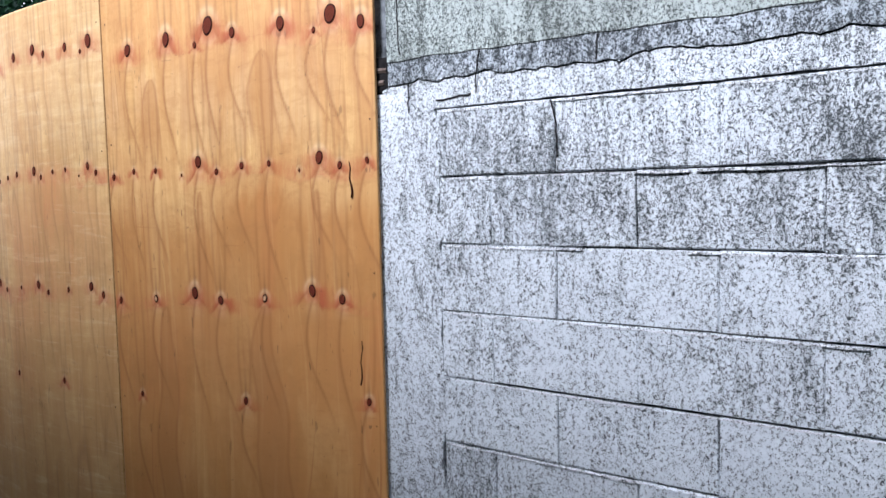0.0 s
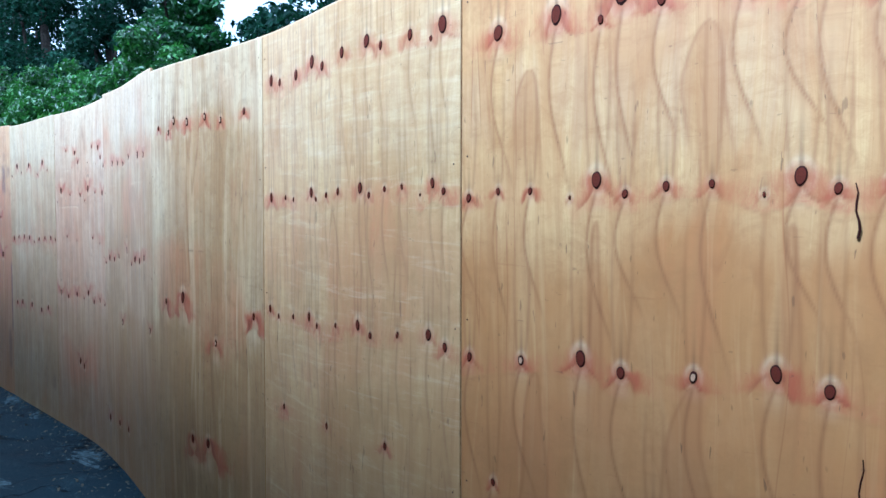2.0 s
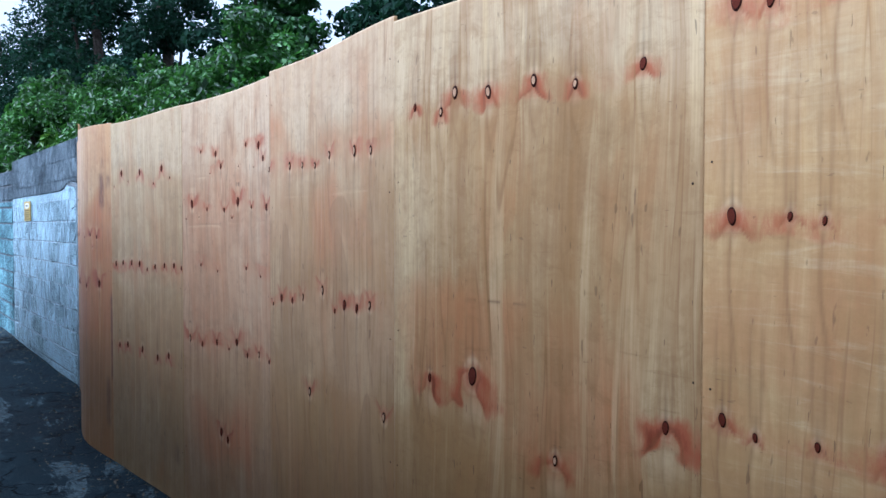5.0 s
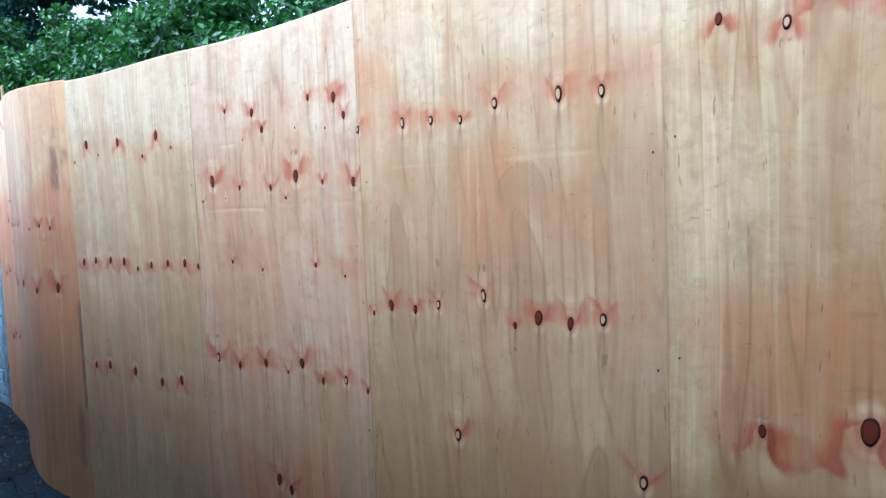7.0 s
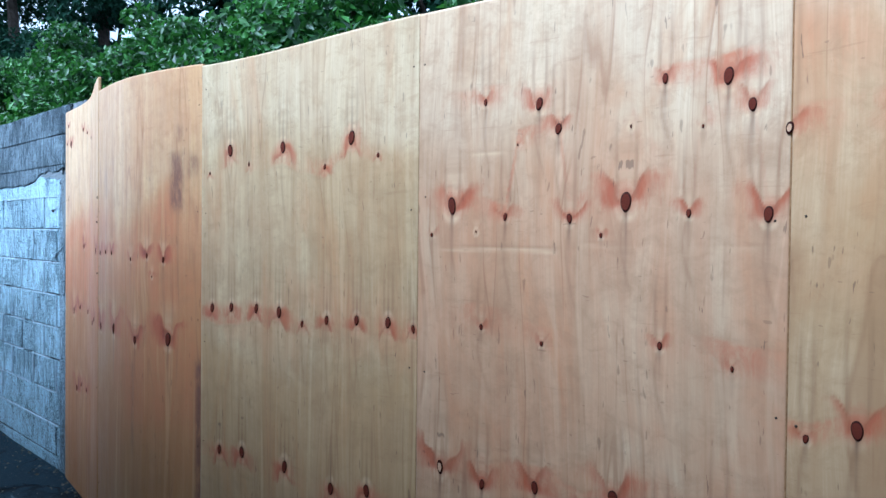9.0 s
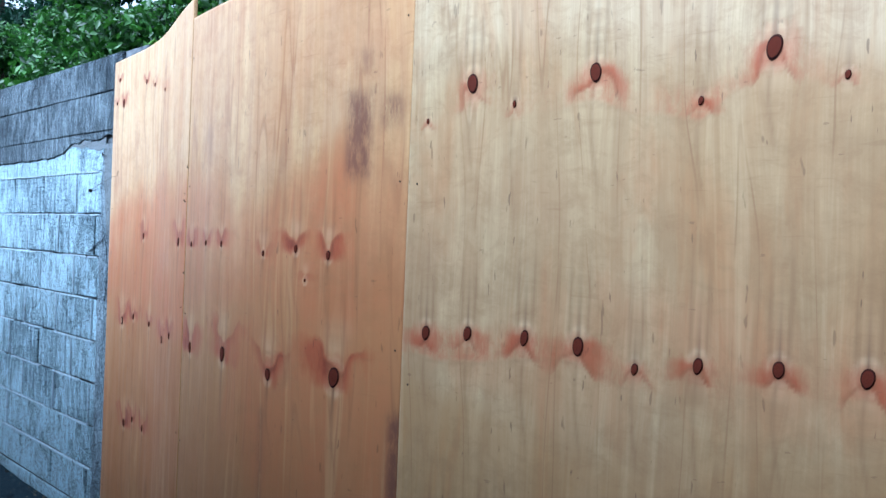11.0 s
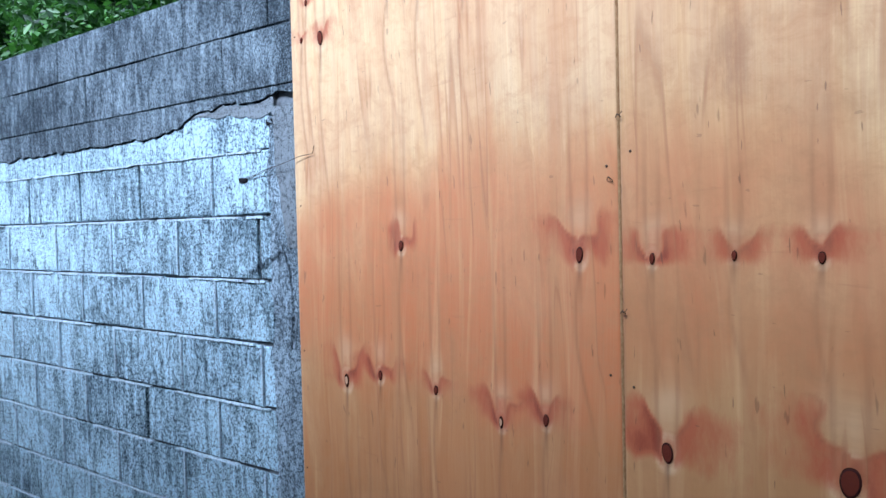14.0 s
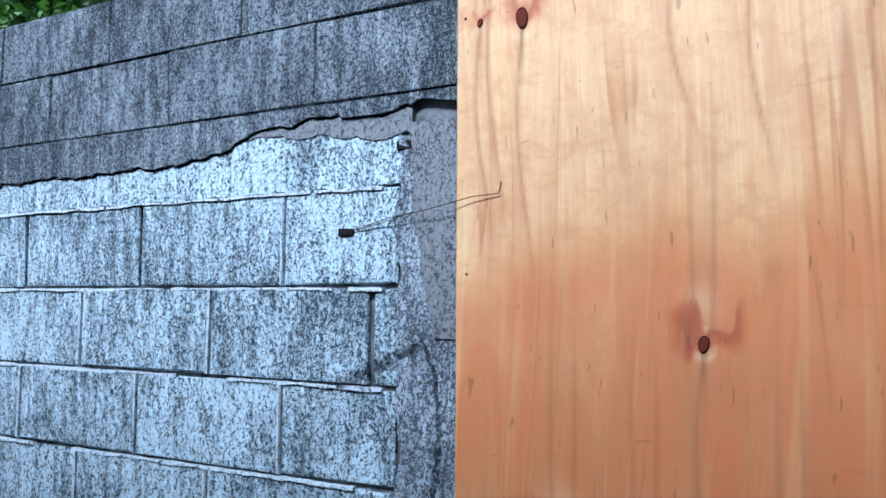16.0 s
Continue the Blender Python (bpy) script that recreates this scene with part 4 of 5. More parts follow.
def joined_blocks(name, boxes, lift, mat, parent):
    verts, faces = [], []
    for a, b, z0, z1, y in boxes:
        n, c = len(verts), 0.005
        da, db = lift(a), lift(b)
        verts += [(a, y + c, z0 + da), (b, y + c, z0 + db), (b, y + c, z1 + db), (a, y + c, z1 + da),
                  (a + c, y, z0 + c + da), (b - c, y, z0 + c + db), (b - c, y, z1 - c + db), (a + c, y, z1 - c + da),
                  (a, y + 0.05, z0 + da), (b, y + 0.05, z0 + db), (b, y + 0.05, z1 + db), (a, y + 0.05, z1 + da)]
        faces += [(n + 4, n + 5, n + 6, n + 7)]
        for k in range(4):
            q = (k + 1) % 4
            faces += [(n + k, n + q, n + 4 + q, n + 4 + k), (n + 8 + k, n + 8 + q, n + q, n + k)]
    ob = part(name, mesh(name, verts, faces, mat), parent)
    return tagged(ob, kind="stuff")


def far_lift(x):
    return 0.012 * max(0.0, -x - 12.06)


def build_wall():
    """The wall runs behind the hoarding; its blocks show at both ends."""
    thick = 0.19
    left = empty("wall_left")
    tagged(left, "weathered white-painted concrete block wall with a dark mildewed top", "wall", kind="structure")
    core = box_mesh("core", (-12.06, 0.010, -0.1), (-8.3, thick, 2.335), M_JOINT)
    part("core", core, left)
    joints = [0.02, 0.21, 0.40, 0.60, 0.80, 1.0, 1.2, 1.4, 1.6, 1.805]
    for i in range(len(joints) - 1):
        phase = -9.0 if i % 2 == 0 else -9.21
        course(left, -12.06, -8.70, joints[i], joints[i + 1], 0.443, phase, M_WHITE, gap=0.011, upright=0.013)
    part("lower_strip", strip_mesh("lower_strip", -12.06, -8.70, lambda x: 1.806 + 0.004 * noise.noise((x * 26, 0, 0)), lambda x: crack_left(x) - 0.002 - 0.004 * max(0.0, noise.noise((x * 30, 8, 0))), 0.001, M_WHITE), left)
    part("upper_strip", strip_mesh("upper_strip", -12.06, -8.52, lambda x: crack_left(x) + 0.002 + 0.006 * max(0.0, noise.noise((x * 45, 4, 0))), lambda x: 1.985 + 0.002 * noise.noise((x * 25, 1, 0)), -0.006, M_GREY), left)
    course(left, -12.06, -8.52, 1.987, 2.167, 0.443, -9.36, M_GREY, y=-0.004, gap=0.002)
    course(left, -12.06, -8.52, 2.167, 2.335, 0.443, -9.13, M_GREY, y=-0.004, gap=0.002)
    # plastered end beside the hoarding, with a cement patch
    part("plaster_band", strip_mesh("plaster_band", 0, 1.90, lambda z: -8.705 + 0.022 * noise.noise((z * 9, 0, 0)) + 0.01 * noise.noise((z * 31, 0, 0)), lambda z: -8.30, -0.003, M_PALE, 0.05), left)
    band = bpy.data.objects["plaster_band"].data
    for v in band.vertices:
        v.co = (v.co.z, v.co.y, v.co.x)
    band.flip_normals()
    # pointing: proud pale ridges of mortar along the joints
    ridges = [box_mesh("pointing", (-0.004, -0.005, 0.0), (0.004, 0.02, 0.19), M_UPRIGHT, 0.002, 0.002) for _ in range(4)]
    for i in range(2, len(joints) - 1):
        phase = -9.0 if i % 2 == 0 else -9.21
        for k in range(-1, 7):
            x = phase - 0.443 * k
            if x < -8.74 and random.random() < 0.8:
                ridge = part("pointing", random.choice(ridges), left)
                ridge.location = (x, 0.0, joints[i] + 0.004)
    for z in joints[2:]:
        a = -11.9
        while a < -8.8:
            b = min(-8.74, a + random.uniform(0.25, 0.9))
            part("pointing", strip_mesh("pointing", a, b, lambda x: z - 0.0075 + 0.004 * noise.noise((x * 14, z, 0)) + 0.003 * noise.noise((x * 50, z, 4)), lambda x: z - 0.0015 + 0.003 * noise.noise((x * 37, z, 2)), -0.003 - random.uniform(0.0, 0.002), M_UPRIGHT, 0.02, 0.02), left)
            a = b + random.choice((0.01, 0.04, 0.16))

    far = empty("wall_far")
    tagged(far, "long pale block wall stepping down and running into the distance", "wall", kind="structure")
    verts, faces = [], []
    xs = [-12.06 - 1.5 * i for i in range(60)]
    for x in xs:
        u = far_lift(x)
        verts += [(x, 0.010, -0.1 + u), (x, 0.010, 2.235 + u), (x, thick, 2.235 + u), (x, thick, -0.1 + u)]
    for i in range(len(xs) - 1):
        a, b = 4 * i, 4 * i + 4
        faces += [(b, a, a + 1, b + 1), (b + 1, a + 1, a + 2, b + 2), (b + 2, a + 2, a + 3, b + 3)]
    faces.append((0, 3, 2, 1))
    part("core", mesh("core", verts, faces, M_JOINT), far)
    boxes, top = [], []
    fj = [0.0, 0.19, 0.385, 0.58, 0.78, 0.98, 1.18, 1.38, 1.58, 1.78, 1.86, 2.05, 2.235]
    for i in range(len(fj) - 1):
        sink = top if i >= 10 else boxes
        course(far, -60.0, -12.08, fj[i], fj[i + 1], 0.443, -12.1 - 0.22 * (i % 2), M_LONG, sink=sink, gap=0.022, upright=0.016)
    joined_blocks("blocks", boxes, far_lift, M_LONG, far)
    joined_blocks("top_blocks", top, far_lift, M_GREY, far)
    for x in (-16.2, -20.4, -24.6, -29.0, -33.4):
        u = far_lift(x)
        part("pilaster", box_mesh("pilaster", (x - 0.12, -0.012, 0.0 + u), (x + 0.12, 0.03, 2.24 + u), M_PALE, 0.006), far)

    right = empty("wall_right")
    tagged(right, "mottled white-painted block wall with dark cracked joints", "wall", kind="structure")
    part("core", box_mesh("core", (0.0, 0.012, -0.1), (14.0, thick, 2.30), M_JOINT), right)
    rj = [0.09, 0.27, 0.45, 0.63, 0.808, 0.987, 1.167, 1.346, 1.525, 1.702]
    for i in range(len(rj) - 1):
        phase = 0.455 if i % 2 else 0.640
        course(right, 0.29, 3.4, rj[i], rj[i + 1], 0.393, phase, M_RIGHT, gap=0.0035, upright=0.0012)
    boxes = []
    for i in range(len(rj) - 1):
        course(right, 3.4, 14.0, rj[i], rj[i + 1], 0.393, 0.455 if i % 2 else 0.640, M_RIGHT, gap=0.0035, upright=0.0012, sink=boxes)
    joined_blocks("blocks", boxes, lambda x: 0.0, M_RIGHT, right)
    part("lower_strip", strip_mesh("lower_strip", 0.10, 14.0, lambda x: 1.707 + 0.003 * noise.noise((x * 18, 0, 0)), lambda x: crack_right(x) - 0.0015 - 0.003 * max(0.0, noise.noise((x * 33, 8, 0))), 0.0, M_RIGHT), right)
    part("middle_strip", strip_mesh("middle_strip", 0.125, 14.0, lambda x: crack_right(x) + 0.0012 + 0.004 * max(0.0, noise.noise((x * 41, 5, 0))), lambda x: 1.846 - 0.008 * min(x, 1.5) + 0.008 * noise.noise((x * 9, 1, 0)), -0.004, M_RIGHT_DARK), right)
    part("beam", strip_mesh("beam", 0.125, 14.0, lambda x: 1.8475 - 0.008 * min(x, 1.5) + 0.008 * noise.noise((x * 9, 1, 0)), lambda x: 2.31, -0.0065, M_BEAM), right)
    part("plaster_band", strip_mesh("plaster_band", 0, 1.76, lambda z: -0.25, lambda z: 0.292 + 0.03 * noise.noise((z * 6, 0, 0)) + 0.012 * noise.noise((z * 25, 0, 0)), -0.002, M_RIGHT, 0.05), right)
    band = bpy.data.objects["plaster_band.001"].data
    for v in band.vertices:
        v.co = (v.co.z, v.co.y, v.co.x)
    band.flip_normals()
    part("behind_hoarding", box_mesh("behind_hoarding", (-8.3, 0.002, 0.0), (0.05, thick, 1.95), M_RIGHT), right)
    for x0, z0, z1 in ((0.165, 1.86, 2.30), (0.205, 1.70, 1.78), (0.43, 1.735, 1.842), (0.64, 1.56, 1.70), (0.76, 1.78, 1.838)):
        me = strip_mesh("crack", z0, z1, lambda z: x0 + 0.016 * noise.noise((z * 9, x0, 0)) + 0.006 * noise.noise((z * 40, x0, 1)), lambda z: x0 + 0.003 + 0.016 * noise.noise((z * 9, x0, 0)) + 0.006 * noise.noise((z * 40, x0, 1)), -0.0077, M_HOLE, 0.002)
        for v in me.vertices:
            v.co = (v.co.z, v.co.y, v.co.x)
        me.flip_normals()
        part("crack", me, right, "thin dark crack")
    # pale squeezed-out mortar under the joints, and a short split in the paint
    for z in rj[3:]:
        a = 0.31
        while a < 3.3:
            b = a + random.uniform(0.2, 0.7)
            part("pointing", strip_mesh("pointing", a, b, lambda x: z - 0.0080 + 0.004 * noise.noise((x * 12, z, 0)) + 0.002 * noise.noise((x * 45, z, 4)), lambda x: z - 0.0040 + 0.003 * noise.noise((x * 30, z, 2)), -0.003, M_RIDGE, 0.02, 0.02), right)
            a = b + random.choice((0.02, 0.06, 0.25))
    part("crack", strip_mesh("crack", 0.275, 0.40, lambda x: 1.722 + 0.08 * (x - 0.275) + 0.006 * noise.noise((x * 40, 0, 0)), lambda x: 1.727 + 0.09 * (x - 0.275) + 0.006 * noise.noise((x * 40, 0, 0)), -0.0008, M_HOLE, 0.002), right, "short dark split in the paint")
    # broken-out hole with pipe stubs beside the hoarding; a flush black box stands for its shaded depth
    part("cavity", box_mesh("cavity", (0.05, -0.001, 1.765), (0.122, 0.011, 1.862), M_HOLE, 0.0, 0.002), right, "dark broken-out cavity")
    for z, end, tip in ((1.790, 0.108, 0.003), (1.829, 0.117, -0.004)):
        v, f = tube([(0.04, 0.006, z), (0.08, 0.004, z + 0.5 * tip), (end, 0.004, z + tip)], 0.011, 8, 0.009)
        part("pipe_stub", mesh("pipe_stub", v, f, M_PIPE), right, "dull rusty pipe stub")


M_RIGHT = paint_material("mottled_white_paint", (0.78, 0.84, 0.90), (0.042, 0.049, 0.052), 0.582, 1.2, 0.58, 1.15)
M_RIGHT_DARK = paint_material("mottled_grey_paint", (0.62, 0.69, 0.75), (0.026, 0.031, 0.035), 0.50, 1.1, 0.5, 1.1)
M_BEAM = paint_material("greenish_plaster", (0.50, 0.565, 0.55), (0.06, 0.07, 0.066), 0.53, 1.3, 0.7, 1.2)
M_RIDGE = paint_material("white_ridge_paint", (0.84, 0.87, 0.92), (0.06, 0.066, 0.07), 0.60, 1.0, 0.6, 1.0)
M_PIPE = simple_material("rusty_pipe", (0.05, 0.032, 0.025), (0.16, 0.12, 0.10), 40, 0.7, 0.4, 0.3)
build_wall()


# ---- things on the wall ----
def build_sign():
    x0, x1, z0, z1 = -11.225, -10.855, 1.612, 1.828
    thing = empty("warning_sign", (0.5 * (x0 + x1), -0.004, z0))
    tagged(thing, "small yellow enamel sign with a white oval and dark lines", "sign")
    inv = Matrix.Translation(-Vector(thing.location))
    w = x1 - x0
    plate = part("plate", box_mesh("plate", (x0, -0.010, z0), (x1, -0.004, z1), M_YELLOW, 0.0015), thing)
    plate.matrix_parent_inverse = inv
    n = 24
    cx, cz = 0.5 * (x0 + x1), z1 - 0.048
    verts = [(cx + 0.32 * w * math.cos(2 * math.pi * k / n), y, cz + 0.032 * math.sin(2 * math.pi * k / n)) for y in (-0.0125, -0.009) for k in range(n)]
    faces = [tuple(range(n - 1, -1, -1))] + [(k, (k + 1) % n, n + (k + 1) % n, n + k) for k in range(n)]
    oval = part("oval", mesh("oval", verts, faces, M_OVAL), thing, "white oval badge")
    oval.matrix_parent_inverse = inv
    bars = [(cx - 0.16 * w, cx + 0.16 * w, cz - 0.008, cz + 0.008, -0.0140)]
    bars += [(x0 + 0.10 * w, x1 - (0.10 + 0.05 * (i % 2)) * w, z1 - 0.105 - 0.024 * i, z1 - 0.094 - 0.024 * i, -0.0118) for i in range(5)]
    for a, b, c, d, y in bars:
        bar = part("text_bar", box_mesh("text_bar", (a, y, c), (b, y + 0.003, d), M_INK), thing, "dark printed line")
        bar.matrix_parent_inverse = inv


def build_wire():
    """A slack wire tied from the sheet's edge to a hole in the wall, and ties at a seam."""
    thing = empty("tie_wire", (-8.48, -0.025, 1.77))
    tagged(thing, "thin dark wire tied from the plywood to the block wall", "wire")
    inv = Matrix.Translation(-Vector(thing.location))
    x0 = -8.468
    runs = [[(x0, float(plan(x0)) - 0.004, 1.79), (x0 - 0.004, float(plan(x0)) - 0.007, 1.768), (-8.53, -0.03, 1.765), (-8.62, -0.024, 1.748), (-8.72, -0.014, 1.735), (-8.82, -0.004, 1.714)],
            [(-8.66, -0.0205, 1.7445), (-8.74, -0.008, 1.7275), (-8.80, -0.003, 1.716)]]
    for run in runs:
        v, f = tube(run, 0.0010, 5)
        ob = part("strand", mesh("strand", v, f, M_WIRE), thing)
        ob.matrix_parent_inverse = inv
    hole = part("hole", box_mesh("hole", (-8.850, -0.006, 1.706), (-8.812, 0.002, 1.719), M_HOLE, 0.002, 0.0015), thing, "ragged dark hole")
    hole.matrix_parent_inverse = inv
    for x, z, bend in ((-7.408, 1.745, 1), (-7.430, 1.635, -1), (-7.404, 1.395, 1)):
        y = float(plan(x)) - 0.006
        tie = empty("wire_tie", (x, y, z))
        tie.scale = (0.65, 0.8, 0.65)
        tagged(tie, "small twisted wire tie at a plywood seam", "wire tie", "ties along the seam")
        v, f = tube([(-0.012, 0.004, -0.004), (-0.004, -0.004, 0.004), (0.004, -0.007, 0.0), (0.010, -0.006, 0.006 * bend), (0.012, -0.004, 0.011 * bend)], 0.0016, 6, 0.0010)
        part("twist", mesh("twist", v, f, M_WIRE), tie)
        v, f = tube([(-0.006, 0.003, 0.006), (0.002, -0.005, 0.002), (0.005, 0.002, -0.005)], 0.0013, 6)
        part("loop", mesh("loop", v, f, M_WIRE), tie)


def build_patches():
    """Cement repairs, a chipped corner and a dark smear on the plastered end."""
    ob = new("cement_patch", strip_mesh("cement_patch", -9.10, -8.675, lambda x: min(crack_left(x) - 0.010, 1.885 + 0.014 * noise.noise((x * 14, 2, 0)) + 0.010 * noise.noise((x * 50, 6, 0)) + 0.02 + 0.11 * max(0.0, -x - 8.80)), lambda x: crack_left(x) - 0.005, -0.0015, M_PATCH, 0.01))
    tagged(ob, "bare grey cement patch under the dark crack", "wall patch", kind="structure")
    me = strip_mesh("cement_patch", 1.50, 1.925, lambda z: -8.672 + 0.05 * max(0.0, (1.80 - z) / 0.3) ** 1.3 + 0.012 * noise.noise((z * 14, 8, 0)) + 0.008 * noise.noise((z * 55, 3, 0)), lambda z: -8.565, -0.0065, M_PATCH, 0.01)
    for v in me.vertices:
        v.co = (v.co.z, v.co.y, v.co.x)
    me.flip_normals()
    tagged(new("cement_patch", me), "smooth grey cement fill beside the plywood", "wall patch", kind="structure")
    chip = box_mesh("chip", (-8.708, -0.004, 1.872), (-8.668, 0.0, 1.890), M_HOLE, 0.003, 0.004)
    tagged(new("chipped_hole", chip), "dark chipped hole under the crack", "hole", kind="structure")
    n, verts, faces = 60, [], []
    way = [(-8.85, 1.398), (-8.76, 1.44), (-8.68, 1.475), (-8.640, 1.49), (-8.618, 1.43), (-8.606, 1.34), (-8.612, 1.25), (-8.622, 1.20)]
    for i in range(n + 1):
        s = i / n * (len(way) - 1)
        k = min(int(s), len(way) - 2)
        x = way[k][0] + (way[k + 1][0] - way[k][0]) * (s - k)
        z = way[k][1] + (way[k + 1][1] - way[k][1]) * (s - k)
        w = 0.006 + 0.010 * abs(noise.noise((i * 0.35, 0, 0))) + (0.007 if 25 < i < 34 else 0)
        verts += [(x - w * 0.7, -0.0048, z + w), (x + w * 0.7, -0.0048, z - w), (x - w * 0.7, -0.0038, z + w), (x + w * 0.7, -0.0038, z - w)]
    for i in range(n):
        a = 4 * i
        faces += [(a, a + 1, a + 5, a + 4), (a, a + 4, a + 6, a + 2), (a + 1, a + 3, a + 7, a + 5)]
    tagged(new("black_smear", mesh("black_smear", verts, faces, M_SMEAR)), "black smeared streak on the mildewed plaster", "stain", kind="structure")


build_sign()
build_wire()
build_patches()


# ---- plants behind the wall ----
def leaf_cloud(rng, centres, radii, count, size, droop=0.4, hollow=0.55):
    """Folded leaves scattered through the shells of clumps: arrays of verts and faces."""
    centres, radii = np.array(centres, float), np.array(radii, float)
    weight = (radii**2).sum(1)
    pick = rng.choice(len(centres), count, p=weight / weight.sum())
    d = rng.normal(size=(count, 3))
    d /= np.linalg.norm(d, axis=1)[:, None]
    r = hollow + (1 - hollow) * rng.random(count) ** 0.6
    r *= 1 + 0.25 * np.sin(d[:, 0] * 5 + pick) * np.sin(d[:, 2] * 6 + pick * 2)
    p = centres[pick] + d * radii[pick] * r[:, None]
    n = d + 0.9 * rng.normal(size=(count, 3)) + (0, 0, droop)
    n /= np.linalg.norm(n, axis=1)[:, None]
    a = np.cross(n, rng.normal(size=(count, 3)))
    a /= np.linalg.norm(a, axis=1)[:, None] + 1e-9
    b = np.cross(n, a)
    s = size * (0.55 + 0.9 * rng.random(count))[:, None]
    lift = 0.22 * s * n
    verts = np.stack([p - a * s, p + 0.15 * a * s + b * s * 0.48 + lift, p + a * s, p + 0.15 * a * s - b * s * 0.48 + lift], 1).reshape(-1, 3)
    base = 4 * np.arange(count)[:, None]
    faces = np.concatenate([base + (0, 1, 2), base + (0, 2, 3)])
    return verts, faces


def tri_mesh(name, verts, faces, mat):
    me = bpy.data.meshes.new(name)
    me.vertices.add(len(verts))
    me.vertices.foreach_set("co", np.asarray(verts, np.float32).ravel())
    me.loops.add(3 * len(faces))
    me.loops.foreach_set("vertex_index", np.asarray(faces, np.int32).ravel())
    me.polygons.add(len(faces))
    me.polygons.foreach_set("loop_start", np.arange(0, 3 * len(faces), 3, dtype=np.int32))
    me.materials.append(mat)
    me.update(calc_edges=True)
    return me


def plant(name, at, height, spread, clumps, leaves, size, mat, label, category, group, seed, stems=1, low=0.35):
    """A trunk or stems with limbs, and a crown of leaf clumps."""
    rng = np.random.default_rng(seed)
    thing = empty(name, at)
    tagged(thing, label, category, group)
    centres, radii = [], []
    for i in range(clumps):
        w = rng.random() * 2 * math.pi
        s = math.sqrt(rng.random())
        z = height * (low + (0.92 - low) * rng.random())
        taper = 1.0 - 0.55 * max(0.0, (z / height - 0.55) / 0.45)
        centres.append((spread * s * taper * math.cos(w), 0.75 * spread * s * taper * math.sin(w), z))
        q = spread * (0.24 + 0.20 * rng.random()) * taper
        radii.append((q, q, q * (0.65 + 0.3 * rng.random())))
    for k in range(stems):
        x = (k - (stems - 1) / 2) * 0.35
        bend = [(x, 0, -0.05), (x + 0.1 * rng.normal(), 0.08 * rng.normal(), height * 0.3), (x + 0.2 * rng.normal(), 0.15 * rng.normal(), height * (0.6 if stems == 1 else 0.5)), (x + 0.25 * rng.normal(), 0.2 * rng.normal(), height * (0.88 if stems == 1 else 0.66))]
        v, f = tube(bend, 0.022 * height / max(1, stems) ** 0.5 + 0.01, 8, 0.008 * height)
        trunk = part("trunk" if stems == 1 else "stem", mesh("trunk", v, f, M_STEM), thing)
    for i in range(min(8, clumps)):
        c = centres[i]
        v, f = tube([(0, 0, height * 0.25), (c[0] * 0.5, c[1] * 0.5, 0.5 * (height * 0.3 + c[2])), c], 0.010 * height, 6, 0.004 * height)
        part("limb", mesh("limb", v, f, M_STEM), thing)
    verts, faces = leaf_cloud(rng, centres, radii, leaves, size)
    quads = verts.reshape(-1, 4, 3)
    quads = quads[(quads[:, :, 1].min(1) + at[1] > 0.24) | (quads[:, :, 2].min(1) + at[2] > 2.75)]
    base = 4 * np.arange(len(quads))[:, None]
    verts, faces = quads.reshape(-1, 3), np.concatenate([base + (0, 1, 2), base + (0, 2, 3)])
    part("crown", tri_mesh("crown", verts, faces, mat), thing)
    return thing


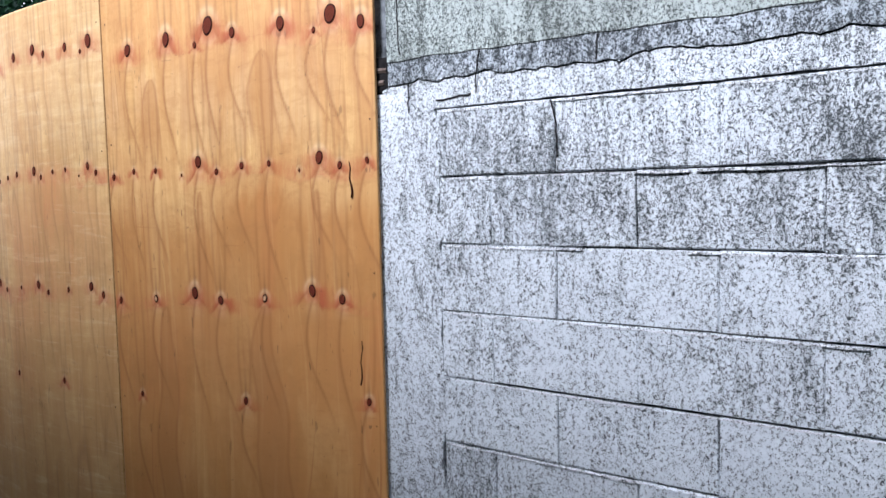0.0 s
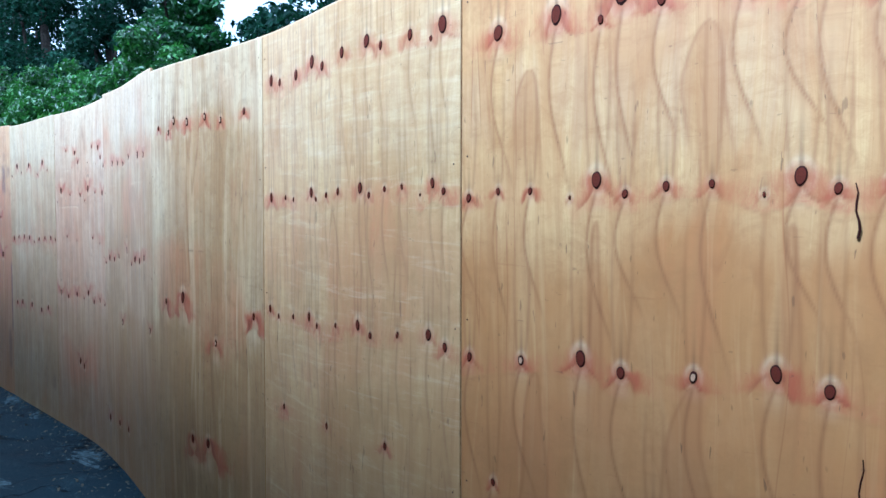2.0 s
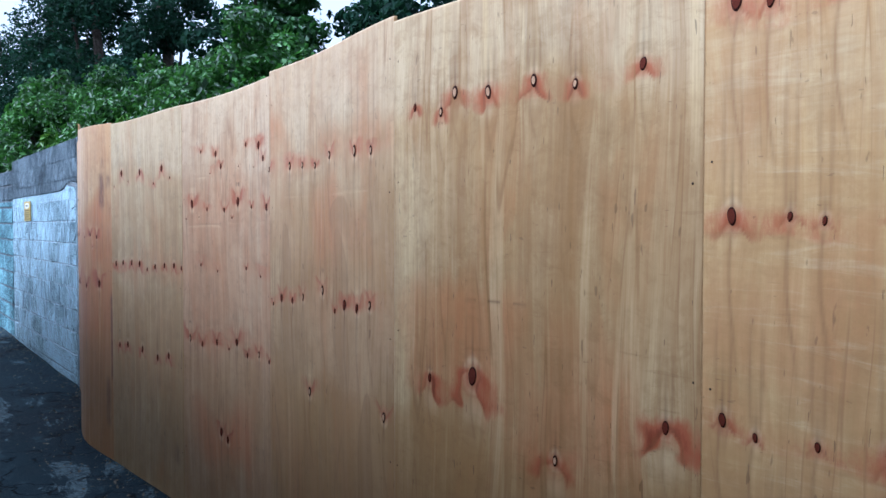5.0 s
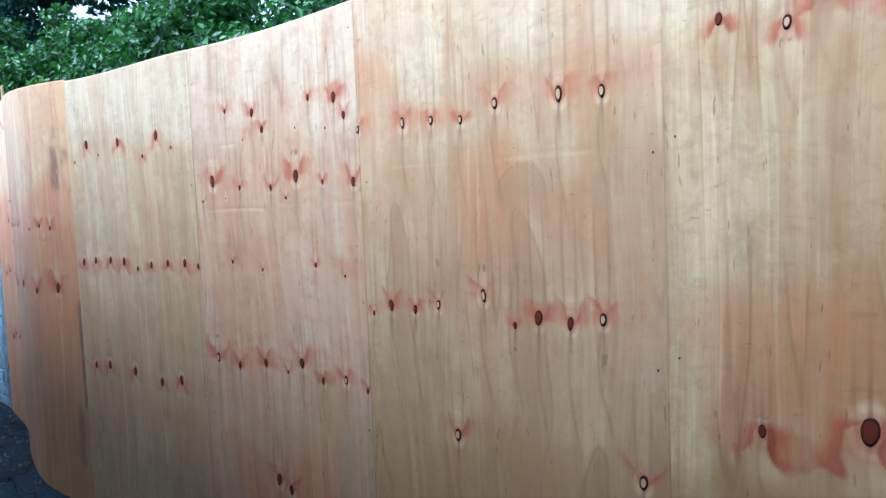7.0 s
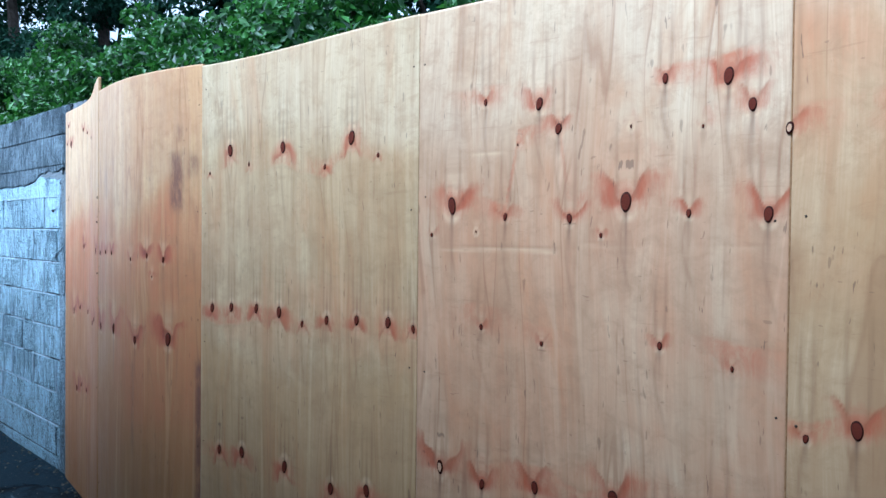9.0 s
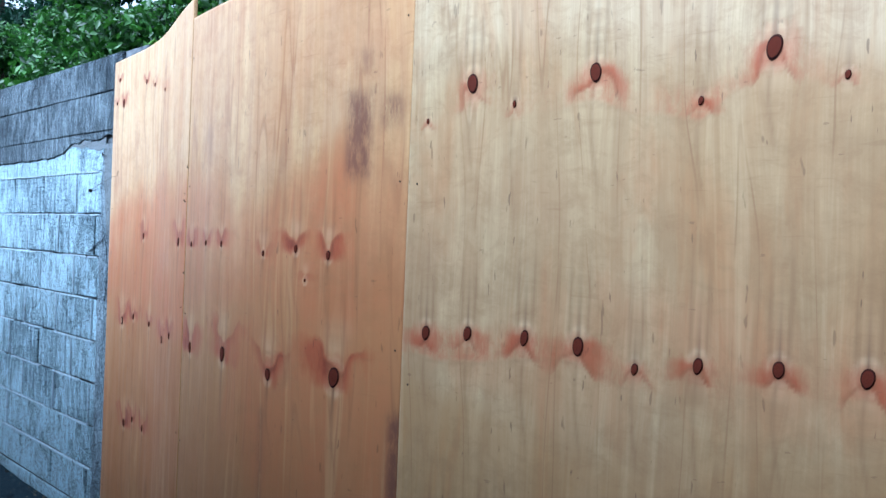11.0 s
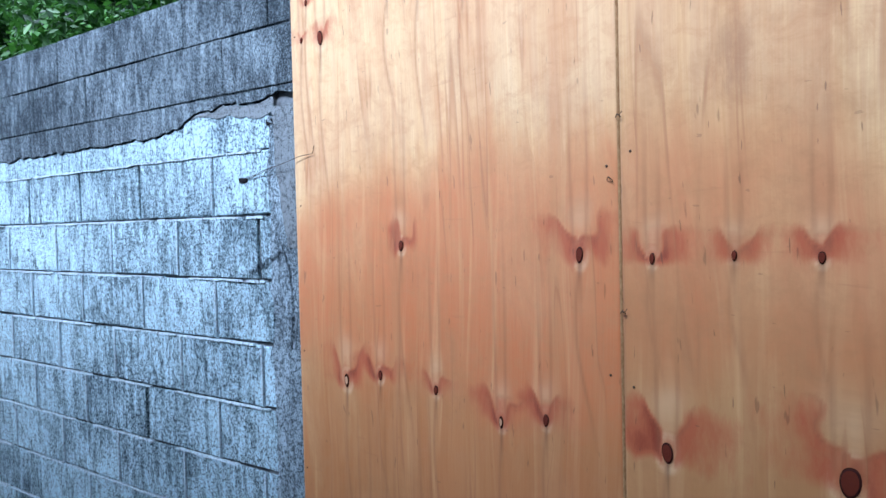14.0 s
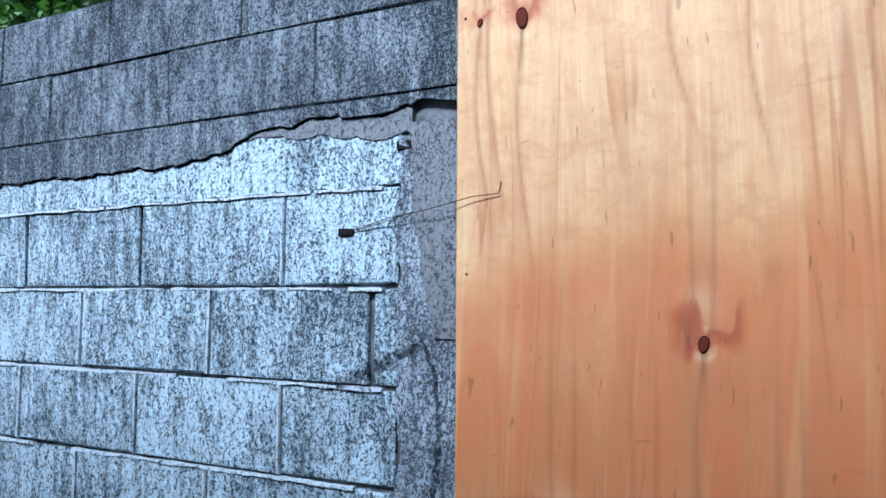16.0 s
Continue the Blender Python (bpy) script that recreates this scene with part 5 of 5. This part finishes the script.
def build_plants():
    rng = random.Random(11)
    # bright creeper-covered shrubs pressed against the back of the wall
    x, k = -6.3, 0
    while x > -21:
        h = (3.5 if x < -9 else 3.0) + 0.25 * math.sin(x * 0.7) + rng.uniform(-0.15, 0.2) + (0.25 if x < -8 else 0) - (0.45 if -7.0 < x < -5.8 else -0.1 if x > -5.8 else 0)
        far = x < -14
        plant("shrub", (x, 1.05 + rng.uniform(-0.1, 0.3), ground_z(x, 1.0)), h - 0.1, 1.05, 34, 24000 if not far else 10000, 0.031 if not far else 0.046, M_HEDGE,
              "dense bright green shrub behind the block wall", "shrub", "shrubs behind the wall", 100 + k, stems=3, low=0.55)
        x -= 1.25
        k += 1
    plant("creeper", (-12.5, 0.62, ground_z(-12.6, 0.4)), 2.72, 0.42, 14, 1500, 0.055, M_LIME, "yellow-green creeper spilling over the wall's step", "creeper", "", 77, stems=2, low=0.72)
    plant("creeper", (-9.6, 0.75, ground_z(-9.6, 0.4)), 2.75, 0.45, 12, 700, 0.06, M_LIME, "broad-leaved climber showing above the wall", "creeper", "", 78, stems=2, low=0.75)
    # dark trees further back
    trees = [(-5.0, 3.8, 4.0, 1.3), (-8.3, 3.6, 4.9, 1.35), (-12.7, 3.4, 5.3, 1.2), (-18.6, 4.0, 7.2, 1.4), (-21.5, 3.2, 8.4, 1.5),
             (-26.5, 3.4, 9.6, 1.9), (-30, 2.8, 7.6, 2.4), (-35, 2.6, 6.4, 2.4), (-41, 2.4, 5.6, 2.4), (-48, 2.2, 5.4, 2.6), (-2.0, 4.2, 5.4, 1.6), (1.2, 4.6, 5.2, 1.6)]
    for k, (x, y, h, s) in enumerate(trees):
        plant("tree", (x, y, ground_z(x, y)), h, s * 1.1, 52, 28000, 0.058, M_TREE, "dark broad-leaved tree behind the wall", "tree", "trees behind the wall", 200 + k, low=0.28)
    for k, (x, y, h, s) in enumerate(((-9.7, 2.4, 4.7, 0.95), (-7.4, 2.6, 3.5, 0.8))):
        plant("tree", (x, y, ground_z(x, y)), h, s, 34, 18000, 0.045, M_MID, "young mid-green tree behind the wall", "tree", "trees behind the wall", 250 + k, low=0.35)
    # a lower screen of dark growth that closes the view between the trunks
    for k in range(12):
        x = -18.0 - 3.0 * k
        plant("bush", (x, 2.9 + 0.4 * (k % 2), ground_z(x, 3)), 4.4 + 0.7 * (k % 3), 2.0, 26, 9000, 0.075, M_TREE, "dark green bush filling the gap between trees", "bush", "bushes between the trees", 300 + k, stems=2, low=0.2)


def build_litter():
    """Dry leaves and grit along the foot of the wall, and grass far along it."""
    rng = np.random.default_rng(5)
    n = 2600
    x = -30 + 30.5 * rng.random(n) ** 0.8
    y = np.where(x < -8.6, -0.02 - 0.45 * rng.random(n) ** 2.2, plan(np.clip(x, -8.58, 0.1)) - 0.02 - 0.4 * rng.random(n) ** 2.4)
    z = np.array([ground_z(a, b) for a, b in zip(x, y)])
    p = np.stack([x, y, z + 0.004], -1)
    w = rng.random(n) * 2 * math.pi
    s = (0.004 + 0.013 * rng.random(n) ** 2)[:, None]
    a = np.stack([np.cos(w), np.sin(w), 0.25 * rng.normal(size=n)], -1) * s
    b = np.stack([-np.sin(w), np.cos(w), 0.25 * rng.normal(size=n)], -1) * s * 0.5
    up = np.array([0, 0, 0.006])
    verts = np.stack([p - a, p + b + up, p + a + up * 0.5, p - b], 1).reshape(-1, 3)
    base = 4 * np.arange(n)[:, None]
    me = tri_mesh("leaf_litter", verts, np.concatenate([base + (0, 3, 2), base + (0, 2, 1)]), M_DRY)
    tagged(new("leaf_litter", me), "dry leaves and grit along the foot of the wall", "leaf litter", kind="stuff")
    n = 6000
    x = -48 + 22 * rng.random(n)
    y = -0.1 - 3.0 * rng.random(n)
    p = np.stack([x, y, np.array([ground_z(c, d) for c, d in zip(x, y)])], -1)
    w = rng.random(n) * 2 * math.pi
    side = np.stack([np.cos(w), np.sin(w), 0 * w], -1) * 0.02
    tip = p + np.stack([0.05 * rng.normal(size=n), 0.05 * rng.normal(size=n), 0.12 + 0.12 * rng.random(n)], -1)
    verts = np.stack([p - side, p + side, tip], 1).reshape(-1, 3)
    me = tri_mesh("grass", verts, np.arange(3 * n).reshape(-1, 3), M_GRASS)
    tagged(new("grass", me), "strip of green grass far along the wall", "grass", kind="stuff")


build_plants()
build_litter()

# an added, unseen wall closes the place behind the camera and shades the sheets' lower part
tagged(new("unseen_shade_wall", box_mesh("unseen_shade_wall", (-13, -4.8, -0.2), (30, -4.5, 6.25), M_SHADE_WALL)), "added unseen wall that shades the lower part of the hoarding", "wall", kind="structure")
